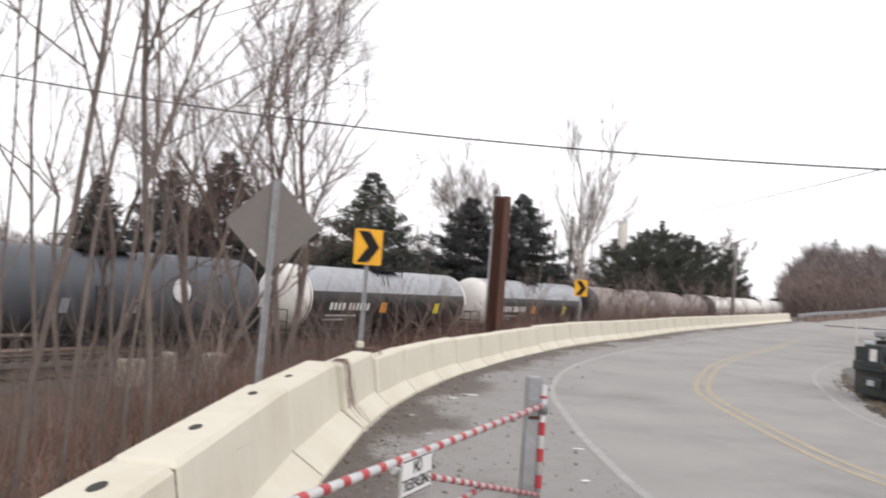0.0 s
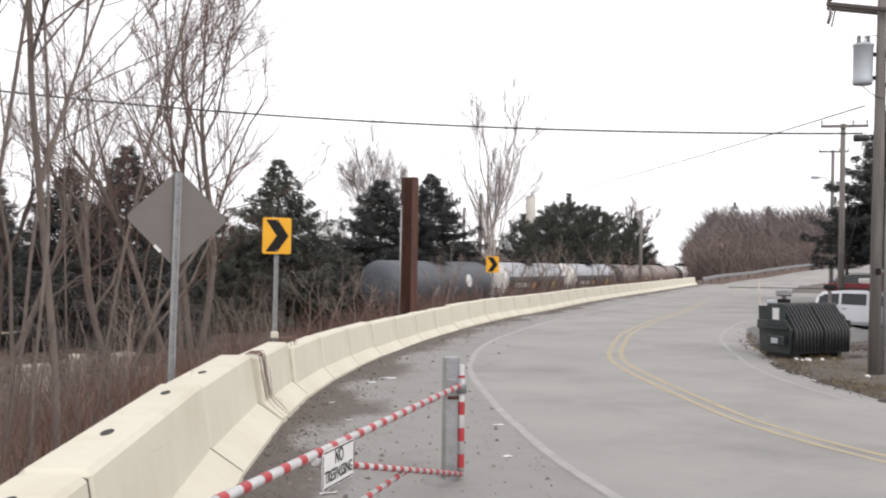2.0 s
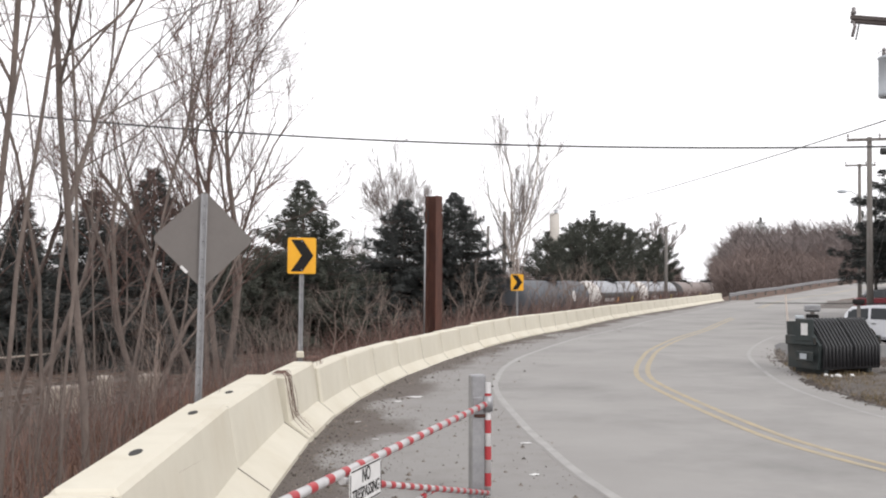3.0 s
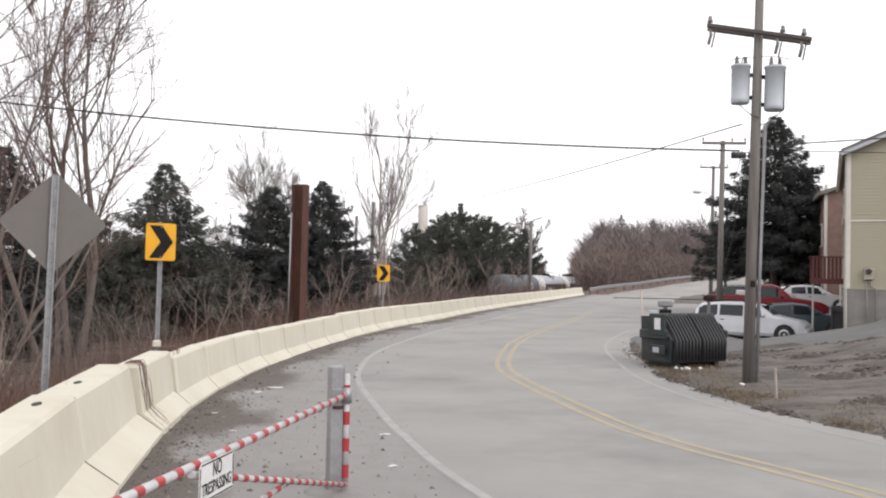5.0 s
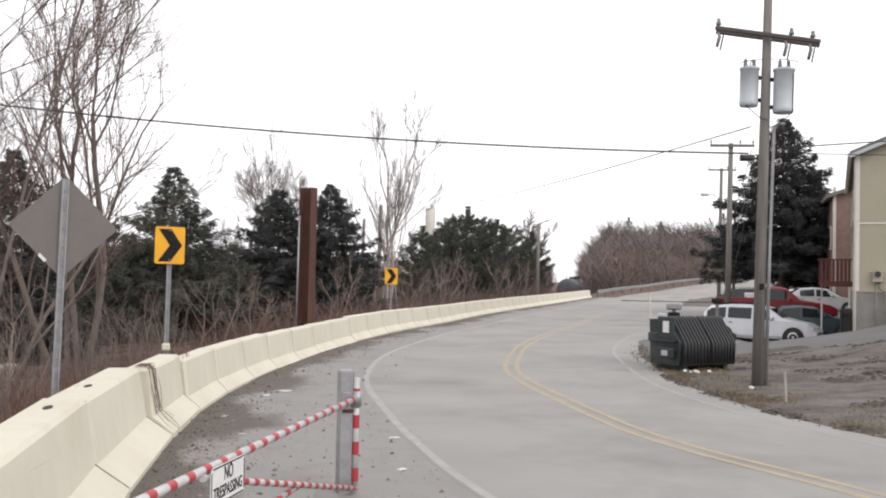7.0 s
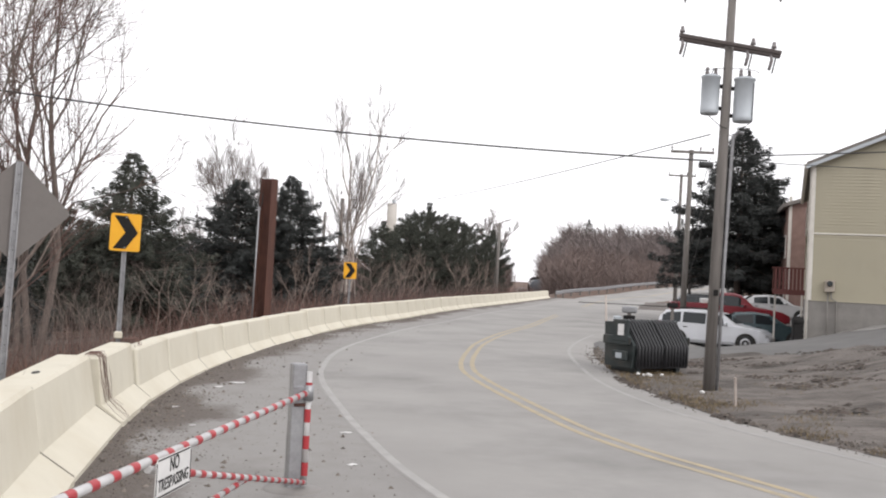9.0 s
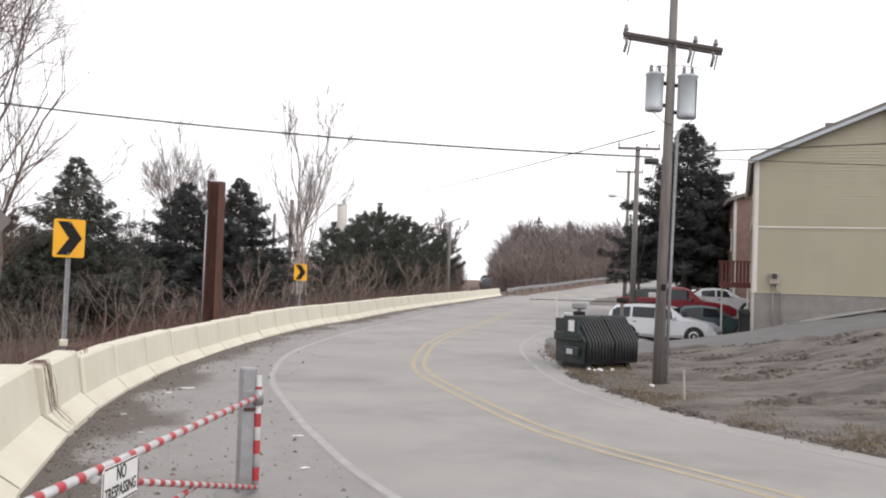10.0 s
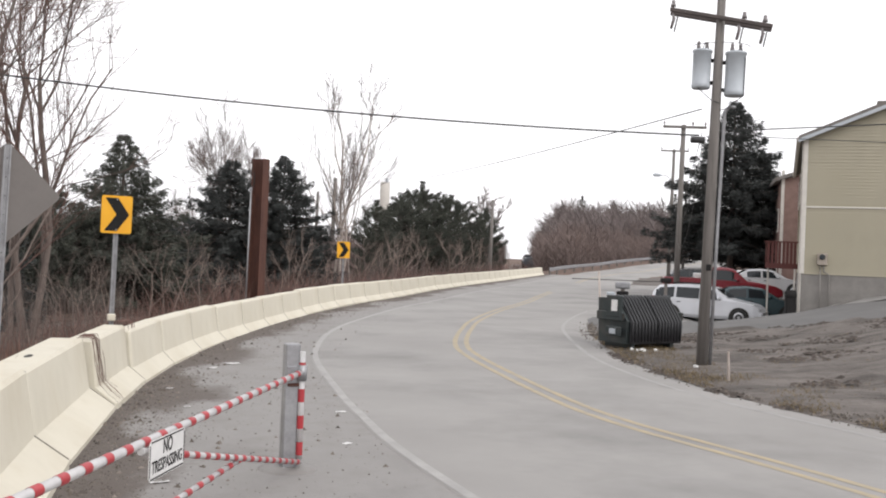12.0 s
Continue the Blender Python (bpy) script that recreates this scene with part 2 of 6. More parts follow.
# ================= mesh helpers =================
class Mesh:
    """Collects vertices and faces of one part."""

    def __init__(self):
        self.v, self.f, self.smooth, self.depth = [], [], [], 1

    def add(self, verts, faces, smooth=False):
        k = len(self.v)
        self.v += [tuple(p) for p in verts]
        self.f += [tuple(i + k for i in q) for q in faces]
        self.smooth += [smooth] * len(faces)
        return self

    def box(self, c, s, m=None, b=0.0):
        """A box with centre c, size s and edges chamfered by b."""
        hx, hy, hz = s[0] / 2, s[1] / 2, s[2] / 2
        b = min(b, hx * 0.9, hy * 0.9, hz * 0.9)
        M = Matrix.Translation(c) @ (m or Matrix())
        if b <= 0:
            vs = [Vector((x * hx, y * hy, z * hz)) for x in (-1, 1) for y in (-1, 1) for z in (-1, 1)]
            return self.add([M @ p for p in vs], [(0, 1, 3, 2), (4, 6, 7, 5), (0, 4, 5, 1), (2, 3, 7, 6), (0, 2, 6, 4), (1, 5, 7, 3)])
        vs, fs, idx = [], [], {}
        for x in (-1, 1):
            for y in (-1, 1):
                for z in (-1, 1):
                    for a in range(3):
                        p = [x * (hx - b), y * (hy - b), z * (hz - b)]
                        p[a] = (x, y, z)[a] * (hx, hy, hz)[a]
                        idx[x, y, z, a] = len(vs)
                        vs.append(M @ Vector(p))
        for a in range(3):
            o = [k for k in range(3) if k != a]
            for s_ in (-1, 1):
                q = []
                for u, w in ((-1, -1), (1, -1), (1, 1), (-1, 1)):
                    t = [0, 0, 0]
                    t[a], t[o[0]], t[o[1]] = s_, u, w
                    q.append(idx[t[0], t[1], t[2], a])
                fs.append(tuple(q))
            for u in (-1, 1):
                for w in (-1, 1):
                    q = []
                    for s_, k in ((-1, o[0]), (1, o[0]), (1, o[1]), (-1, o[1])):
                        t = [0, 0, 0]
                        t[a], t[o[0]], t[o[1]] = s_, u, w
                        q.append(idx[t[0], t[1], t[2], k])
                    fs.append(tuple(q))
        for x in (-1, 1):
            for y in (-1, 1):
                for z in (-1, 1):
                    fs.append(tuple(idx[x, y, z, a] for a in range(3)))
        return self.add(vs, fs)

    def tube(self, pts, radii, n=8, cap=True, smooth=True):
        """A round bar along pts with a radius at each."""
        pts = [Vector(p) for p in pts]
        if not hasattr(radii, "__len__"):
            radii = [radii] * len(pts)
        k = len(self.v)
        ref = None
        for i, p in enumerate(pts):
            d = (pts[min(i + 1, len(pts) - 1)] - pts[max(i - 1, 0)])
            if d.length < 1e-9:
                d = Vector((0, 0, 1))
            d.normalize()
            if ref is None:
                ref = d.orthogonal().normalized()
            u = (ref - d * ref.dot(d))
            u = u.normalized() if u.length > 1e-6 else d.orthogonal().normalized()
            ref = u
            w = d.cross(u)
            for j in range(n):
                a = 2 * math.pi * j / n
                self.v.append(tuple(p + (u * math.cos(a) + w * math.sin(a)) * radii[i]))
        for i in range(len(pts) - 1):
            for j in range(n):
                a, b = k + i * n + j, k + i * n + (j + 1) % n
                self.f.append((a, b, b + n, a + n))
                self.smooth.append(smooth)
        if cap:
            self.f.append(tuple(k + j for j in reversed(range(n))))
            self.f.append(tuple(k + (len(pts) - 1) * n + j for j in range(n)))
            self.smooth += [False, False]
        return self

    def lathe(self, prof, n=24, axis="z", m=None, smooth=True):
        """prof: rows (height, radius) turned about an axis."""
        M = m or Matrix()
        k = len(self.v)
        for h, r in prof:
            for j in range(n):
                a = 2 * math.pi * j / n
                c, s = r * math.cos(a), r * math.sin(a)
                p = (c, s, h) if axis == "z" else (h, c, s) if axis == "x" else (s, h, c)
                self.v.append(tuple(M @ Vector(p)))
        for i in range(len(prof) - 1):
            for j in range(n):
                a, b = k + i * n + j, k + i * n + (j + 1) % n
                self.f.append((a, b, b + n, a + n))
                self.smooth.append(smooth)
        self.f.append(tuple(k + j for j in reversed(range(n))))
        self.f.append(tuple(k + (len(prof) - 1) * n + j for j in range(n)))
        self.smooth += [False, False]
        return self

    def prism(self, poly, y0, y1, m=None):
        """poly: (x, z) outline drawn out from y0 to y1."""
        M = m or Matrix()
        n = len(poly)
        vs = [M @ Vector((x, y0, z)) for x, z in poly] + [M @ Vector((x, y1, z)) for x, z in poly]
        fs = [tuple(range(n)), tuple(reversed(range(n, 2 * n)))] + [(i, i + n, (i + 1) % n + n, (i + 1) % n) for i in range(n)]
        return self.add(vs, fs)

    def data(self, name, material):
        me = bpy.data.meshes.new(name)
        me.from_pydata(self.v, [], self.f)
        me.polygons.foreach_set("use_smooth", self.smooth)
        me.materials.append(material)
        bm = bmesh.new()
        bm.from_mesh(me)
        if len(bm.faces) < 4000:
            bmesh.ops.recalc_face_normals(bm, faces=bm.faces)
            bm.to_mesh(me)
        bm.free()
        return me


def part(name, mesh, material, parent=None, label=""):
    ob = new(name, mesh.data(name, material))
    if parent:
        ob.parent = parent
    return tagged(ob, label)


def thing(name, m, label, category, group="", kind=""):
    ob = new(name)
    ob.empty_display_size = 0.2
    ob.matrix_world = m
    return tagged(ob, label, category, group, kind)


def az(deg, r, z=0.0):
    """A place by compass bearing from the standpoint and distance."""
    return Vector((r * math.sin(radians(deg)), r * math.cos(radians(deg)), z))


def smooth01(x, a, b):
    t = np.clip((np.asarray(x, float) - a) / (b - a), 0, 1)
    return t * t * (3 - 2 * t)


# ================= plan: road, barrier line, tracks, ground height =================
def spline(ctrl, step):
    """An even-stepped smooth line through control points (x, y)."""
    P = np.array([ctrl[0]] + list(ctrl) + [ctrl[-1]], float)
    P[0], P[-1] = 2 * P[1] - P[2], 2 * P[-2] - P[-3]
    out = []
    for i in range(1, len(P) - 2):
        for t in np.linspace(0, 1, 40, endpoint=False):
            a, b, c, d = P[i - 1], P[i], P[i + 1], P[i + 2]
            out.append(0.5 * (2 * b + (c - a) * t + (2 * a - 5 * b + 4 * c - d) * t * t + (3 * b - a - 3 * c + d) * t ** 3))
    out.append(P[-2])
    out = np.array(out)
    s = np.concatenate([[0], np.cumsum(np.hypot(*np.diff(out, axis=0).T))])
    q = np.arange(0, s[-1], step)
    return np.stack([np.interp(q, s, out[:, 0]), np.interp(q, s, out[:, 1])], 1)


BARRIER = spline([(-1.15, -14), (-1.1, 0), (-1.05, 6), (-1.02, 10), (-0.8, 13.9), (-0.42, 16.7), (0.14, 19.6), (0.8, 22.3), (2.5, 28.3),
                  (5.3, 36.1), (8.4, 43.2), (12.6, 53.3), (21.2, 71.2), (35.2, 99)], 0.05)
LEFT_EDGE = spline([(6.5, -14), (3.4, 0), (2.14, 8.5), (1.92, 12), (1.92, 14.6), (2.02, 17.9), (2.32, 20.5), (3.05, 24.2), (4.3, 28.3), (7.1, 35.7),
                    (10.4, 43), (14.6, 52.7), (23.2, 70.4), (37.0, 98), (49, 115), (65, 134.5), (84, 151.5), (125, 185)], 0.5)
CENTRE = spline([(11.5, -14), (7.6, 0), (5.85, 8.4), (5.15, 11.5), (5.05, 14), (5.3, 19), (5.8, 21.9), (7.0, 25.9), (8.3, 29.6), (10.7, 35.2),
                 (14, 42), (18, 51), (26.3, 68.8), (40, 96.5), (52, 112.5), (67.5, 131.5), (86.5, 149), (127, 182)], 0.5)
RIGHT_EDGE = spline([(14, -14), (9.7, 2), (7.8, 11.1), (7.45, 13.6), (7.42, 15.4), (7.75, 18.4), (8.6, 21.9), (10.1, 26.8), (12, 31.2), (14.5, 36),
                     (17.4, 41), (21.3, 49.4), (29.4, 67.2), (43, 95), (54.6, 110.2), (70, 128.8), (89, 146.3), (129, 179)], 0.5)
TRACK_FOOT, TRACK_DIR = Vector((-24.05, 13.33)), Vector((0.485, 0.8746))
TRACK_N = Vector((-0.8746, 0.485))
RAIL_Z = -1.9


def near(line, x, y):
    """Distance to a line and the side: positive to its right."""
    q = line[::max(1, len(line) // 160)]
    d = np.stack([np.hypot(x - px, y - py) for px, py in q])
    i = np.clip(np.argmin(d, 0), 1, len(q) - 2)
    tx, ty = q[i + 1, 0] - q[i - 1, 0], q[i + 1, 1] - q[i - 1, 1]
    h = np.hypot(tx, ty)
    return ((x - q[i, 0]) * ty - (y - q[i, 1]) * tx) / h


def road_z(x, y):
    return np.interp(y, [-50, 50, 75, 99, 115, 135, 152, 185, 260], [0, 0, 0.1, 0.29, 0.85, 1.9, 3.3, 5.6, 8])


def ground_z(x, y):
    """Height of the lie of the land."""
    x, y = np.asarray(x, float), np.asarray(y, float)
    v = -near(BARRIER, x, y)
    u = near(RIGHT_EDGE, x, y)
    ln = near(LEFT_EDGE, x, y)
    z = road_z(x, y)
    # bank down to the railway behind the barrier
    out = np.where(y > 96, np.maximum(v, -ln - 2.5), v)
    bank = smooth01(out, 1.2, 10.0)
    z = z * (1 - bank) + (RAIL_Z - 0.35) * bank
    # the yard beside the road
    rise = (0.0165 * np.clip(u - 2, 0, 7) ** 2 + 0.18 * np.clip(u - 9, 0, 9)) * (1 - smooth01(y, 40, 60))
    dip = 0.62 * smooth01(u, 1.5, 5) * smooth01(y, 29, 34) * (1 - smooth01(y, 37, 46)) * (1 - smooth01(u, 7.5, 10))
    z = z + np.where(u > 0, rise - dip, 0)
    # distant hills
    r = np.hypot(x, y)
    z = z + 9 * smooth01(r, 150, 290) * smooth01(np.degrees(np.arctan2(x, y)), 18.6, 20.5) * smooth01(-ln, 5, 25)
    return z


def gz(x, y):
    return float(ground_z(np.array([float(x)]), np.array([float(y)]))[0])


def ribbon(left, right, lift, cross=6):
    """A strip of surface between two lines that follows the ground."""
    n = min(len(left), len(right))
    L = left[np.linspace(0, len(left) - 1, n).astype(int)]
    R = right[np.linspace(0, len(right) - 1, n).astype(int)]
    vs, fs = [], []
    for k in range(cross + 1):
        w = k / cross
        P = L * (1 - w) + R * w
        z = road_z(P[:, 0], P[:, 1]) + lift
        vs.append(np.column_stack([P, z]))
    V = np.stack(vs, 1).reshape(-1, 3)
    c = cross + 1
    for i in range(n - 1):
        for k in range(cross):
            fs.append((i * c + k, i * c + k + 1, (i + 1) * c + k + 1, (i + 1) * c + k))
    return V, fs


def offset(line, d):
    t = np.gradient(line, axis=0)
    t /= np.hypot(t[:, 0], t[:, 1])[:, None]
    return line + np.column_stack([t[:, 1], -t[:, 0]]) * d


# ================= ground, road =================
def build_ground():
    # one sheet, finer near the standpoint
    def axis(lo, hi, k):
        t = np.linspace(-1, 1, 261)
        return np.sign(t) * (np.abs(t) * 55 + np.abs(t) ** 7 * k)
    gx, gy = axis(0, 0, 1900) + 8, axis(0, 0, 1900) + 28
    X, Y = np.meshgrid(gx, gy)
    Z = ground_z(X.ravel(), Y.ravel()).reshape(X.shape)
    on_road = smooth01(near(BARRIER, X.ravel(), Y.ravel()), -1.6, -0.9) * (1 - smooth01(near(RIGHT_EDGE, X.ravel(), Y.ravel()), 0.4, 1.1))
    on_road = np.where(Y.ravel() > 99, smooth01(near(LEFT_EDGE, X.ravel(), Y.ravel()), -2, -1) * (1 - smooth01(near(RIGHT_EDGE, X.ravel(), Y.ravel()), 0.2, 0.9)), on_road)
    Z = Z - 0.12 * on_road.reshape(X.shape)
    rough = np.array([noise.noise(Vector((a * 0.9, b * 0.9, 0))) * 0.05 + noise.noise(Vector((a * 0.25, b * 0.4, 5))) * 0.07 for a, b in zip(X.ravel(), Y.ravel())]).reshape(X.shape)
    yard = smooth01(near(RIGHT_EDGE, X.ravel(), Y.ravel()), 1.5, 4.0) * (np.hypot(X.ravel(), Y.ravel()) < 45)
    lumps = np.array([noise.noise(Vector((a * 0.7, b * 1.5, 9))) + 0.6 * noise.noise(Vector((a * 1.5, b * 2.6, 3))) if w > 0 else 0.0 for a, b, w in zip(X.ravel(), Y.ravel(), yard)])
    rough = rough + (0.10 * yard * lumps).reshape(X.shape)
    Z = Z + rough * (1 - on_road.reshape(X.shape))
    n, m = X.shape
    V = np.column_stack([X.ravel(), Y.ravel(), Z.ravel()])
    F = [(i * m + j, i * m + j + 1, (i + 1) * m + j + 1, (i + 1) * m + j) for i in range(n - 1) for j in range(m - 1)]
    me = bpy.data.meshes.new("ground")
    me.from_pydata(V.tolist(), [], F)
    me.materials.append(M_EARTH)
    me.materials.append(M_DIRT)
    cx = (X[:-1, :-1] + X[1:, 1:]).ravel() / 2
    cy = (Y[:-1, :-1] + Y[1:, 1:]).ravel() / 2
    dirt = (near(RIGHT_EDGE, cx, cy) > -0.5) & (cy < 100)
    me.polygons.foreach_set("material_index", dirt.astype(int))
    me.polygons.foreach_set("use_smooth", [True] * len(F))
    tagged(new("ground", me), "bare brown earth and trodden dirt ground", "ground", kind="structure")


def flat(name, V, F, material, label, category, kind="structure"):
    me = bpy.data.meshes.new(name)
    me.from_pydata([tuple(p) for p in V], [], F)
    me.materials.append(material)
    me.polygons.foreach_set("use_smooth", [True] * len(F))
    return tagged(new(name, me), label, category, kind=kind)


build_ground()
n_ = min(len(LEFT_EDGE), len(RIGHT_EDGE))
ROAD_V, ROAD_F = ribbon(offset(LEFT_EDGE, -0.03), offset(RIGHT_EDGE, 0.85), 0.012, 12)
ROAD_V[12::13, 2] -= 0.07              # the broken outer edge sinks into the verge
flat("road", ROAD_V, ROAD_F, M_ASPHALT, "worn grey asphalt road curving to the right", "road")
SH_L = offset(BARRIER, -1.1)[::10]
near_left = LEFT_EDGE[LEFT_EDGE[:, 1] < 99]
SH_V, SH_F = ribbon(SH_L, offset(near_left, 0.3), 0.010, 30)
shoulder = flat("shoulder", SH_V, SH_F, M_SHOULDER, "dirty gravel-strewn asphalt shoulder along the barrier", "road shoulder")
grime = shoulder.data.attributes.new("grime", "FLOAT", "POINT")
from_barrier = near(BARRIER, SH_V[:, 0], SH_V[:, 1])
drifts = np.array([0.75 + 0.9 * noise.noise(Vector((a * 0.55, b * 0.4, 0))) + 0.5 * noise.noise(Vector((a * 2.1, b * 1.7, 4))) for a, b in SH_V[:, :2]])
grime.data.foreach_set("value", np.clip(1.25 - from_barrier / np.maximum(0.15, drifts), 0, 1).astype(np.float32))
flat("edge_line", *ribbon(offset(LEFT_EDGE, 0.0), offset(LEFT_EDGE, 0.11), 0.0145, 1), M_WHITE_LINE, "worn white edge line on asphalt", "road marking")
flat("edge_line", *ribbon(offset(RIGHT_EDGE, -0.05), offset(RIGHT_EDGE, 0.05), 0.0145, 1), M_WHITE_FAINT, "worn white edge line on asphalt", "road marking")
for d in (-0.13, 0.13):
    flat("centre_line", *ribbon(offset(CENTRE, d - 0.055), offset(CENTRE, d + 0.055), 0.0145, 1), M_YELLOW_LINE, "faded yellow centre line on asphalt", "road marking")


# ================= concrete barrier =================
def barrier_at(s):
    i = min(int(s / 0.05), len(BARRIER) - 2)
    return BARRIER[i]


def build_barriers():
    tall = [(0.0, 0.0), (0.0, 0.08), (0.30, 0.29), (0.395, 0.845), (0.43, 0.88), (0.755, 0.88), (0.79, 0.845), (0.85, 0.3), (0.90, 0.09), (0.90, 0.0)]
    low = [(0.0, 0.0), (0.0, 0.07), (0.18, 0.25), (0.245, 0.75), (0.27, 0.78), (0.47, 0.78), (0.495, 0.75), (0.57, 0.29), (0.70, 0.08), (0.70, 0.0)]
    step = [(0.0, 0.0), (0.0, 0.08), (0.24, 0.27), (0.315, 0.805), (0.345, 0.84), (0.60, 0.84), (0.63, 0.805), (0.70, 0.29), (0.80, 0.08), (0.80, 0.0)]

    def segment(L, prof, slots, label):
        n, top = len(prof), prof[4][1]
        half = L / 2 - 0.016
        body = Mesh()
        rings = [(-half, 0.034), (-half + 0.02, 0.012), (-half + 0.05, 0.0), (-L * 0.17, 0), (L * 0.17, 0), (half - 0.05, 0.0), (half - 0.02, 0.012), (half, 0.034)]
        vs = []
        for y, inset in rings:
            vs += [(-(x + (inset if k < 5 else -inset)), y, z - (inset if 3 < k < 6 else 0)) for k, (x, z) in enumerate(prof)]
        fs = [(r * n + k, r * n + k + 1, (r + 1) * n + k + 1, (r + 1) * n + k) for r in range(len(rings) - 1) for k in range(n - 1)]
        fs += [tuple(range(n)), tuple((len(rings) - 1) * n + k for k in reversed(range(n)))]
        body.add(vs, fs)
        src = thing("concrete_barrier", Matrix(), label, "concrete barrier", "barrier segments along the road")
        part("body", body, M_CONCRETE, src)
        # added dark strip at one end: its colour stands for shade in the gap
        joint = [(x + 0.016 if k < 5 else x - 0.016, z - (0.02 if 3 < k < 6 else 0)) for k, (x, z) in enumerate(prof)]
        part("joint_shade_strip", Mesh().prism([(-x, z) for x, z in joint], half - 0.006, half + 0.038), M_JOINT_SHADE, src, "dark strip painted for the shade in the gap between two segments")
        for y in slots:
            o = part("lifting_slot", Mesh().lathe([(-0.004, 0.12), (0.003, 0.12)], 16, m=Matrix.Diagonal((0.3, 1, 1, 1))), M_DARK, src)
            o.location = (-0.60, y, top + 0.002)
        return src

    sources = {}
    sl = np.arange(len(BARRIER)) * 0.05
    s0 = float(sl[np.argmin(np.abs(BARRIER[:, 1] - 9.3))])
    rng = random.Random(5)
    spans = [(s0 - 3.83 * k - 3.83, 3.83) for k in range(5)] + [(s0, 3.1), (s0 + 3.1, 2.32)]
    s = s0 + 5.42
    while s + 2.3 < sl[-1]:
        spans.append((s, 2.3))
        s += 2.3
    for s, L in spans:
        a, b = barrier_at(s), barrier_at(s + L)
        mid = (a + b) / 2
        yaw = math.degrees(math.atan2(-(b - a)[0], (b - a)[1]))
        sunk = 0.07 * math.exp(-((mid[1] - 25.5) / 4.5) ** 2) if L < 3 else 0.0
        m = pose(mid[0] + rng.uniform(-0.012, 0.012), mid[1], float(road_z(mid[0], mid[1])) - 0.01 - sunk + rng.uniform(-0.012, 0.008), rng.uniform(-.2, .2), rng.uniform(-.5, .5), yaw + rng.uniform(-.3, .3))
        if L not in sources:
            slots = {3.83: (-0.72, 1.24), 3.1: (-0.45,)}.get(L, ())
            sources[L] = segment(L, {2.3: low, 2.32: step}.get(L, tall), slots, "cream painted concrete road barrier segment with lifting slots" if L > 3 else "lower and slimmer cream painted concrete barrier segment")
            sources[L].matrix_world = m
        else:
            copy_thing(sources[L], m)


build_barriers()


# ================= rails =================
def track_point(s, off=0.0):
    """Place on the near track at s metres, and its heading (degrees east of north): straight, then a slow left bend."""
    s1, k, bend_most = 132.0, 0.0048, 40.0
    p = TRACK_FOOT + TRACK_DIR * min(s, s1)
    h = math.degrees(math.atan2(TRACK_DIR.x, TRACK_DIR.y))
    if s > s1:
        rest, h0 = s - s1, radians(h)
        bend = min(rest, bend_most)
        # arc, then straight again
        h1 = h0 - k * bend
        p = p + Vector(((math.cos(h1) - math.cos(h0)) / k, (math.sin(h0) - math.sin(h1)) / k))
        p = p + Vector((math.sin(h1), math.cos(h1))) * (rest - bend)
        h = math.degrees(h1)
    a = radians(h)
    return Vector((p.x - math.cos(a) * off, p.y + math.sin(a) * off)), h


TRACK_LINE = np.array([tuple(track_point(s_, 2.3)[0]) for s_ in np.arange(-40, 560, 5.0)])


def build_track(off, label):
    bed = Mesh()
    ss = np.arange(-40, 545, 4.0)
    vs = []
    for s in ss:
        for o, z in ((2.6, -0.55), (1.5, -0.17), (-1.5, -0.17), (-2.6, -0.55)):
            p, _ = track_point(s, off + o)
            vs.append((p.x, p.y, RAIL_Z + z))
    bed.add(vs, [(i * 4 + k, i * 4 + k + 1, i * 4 + k + 5, i * 4 + k + 4) for i in range(len(ss) - 1) for k in range(3)])
    t = thing("railway_track", Matrix(), label, "railway track", "tracks", "structure")
    part("ballast", bed, M_BALLAST, t)
    for o in (0.7175, -0.7175):
        r = Mesh()
        vs = []
        for s in ss:
            for d, z in ((0.075, -0.165), (0.036, -0.05), (0.036, 0), (-0.036, 0), (-0.036, -0.05), (-0.075, -0.165)):
                p, _ = track_point(s, off + o + d)
                vs.append((p.x, p.y, RAIL_Z + z))
        r.add(vs, [(i * 6 + k, i * 6 + k + 1, i * 6 + k + 7, i * 6 + k + 6) for i in range(len(ss) - 1) for k in range(5)])
        part("rail", r, M_RAIL, t)
    ties = Mesh()
    for s in np.arange(0, 110, 0.55):
        p, h = track_point(s, off)
        ties.box((p.x, p.y, RAIL_Z - 0.18), (2.6, 0.22, 0.16), pose(0, 0, 0, 0, 0, -h))
    tagged(part("sleepers", ties, M_TIE, t), kind="stuff")


build_track(0.0, "near railway track on dark ballast below the road")
build_track(4.6, "second railway track with rusty rails on ballast")


# ================= tank cars =================
TANK_R, TANK_L, CAR_PITCH = 1.46, 15.6, 18.1


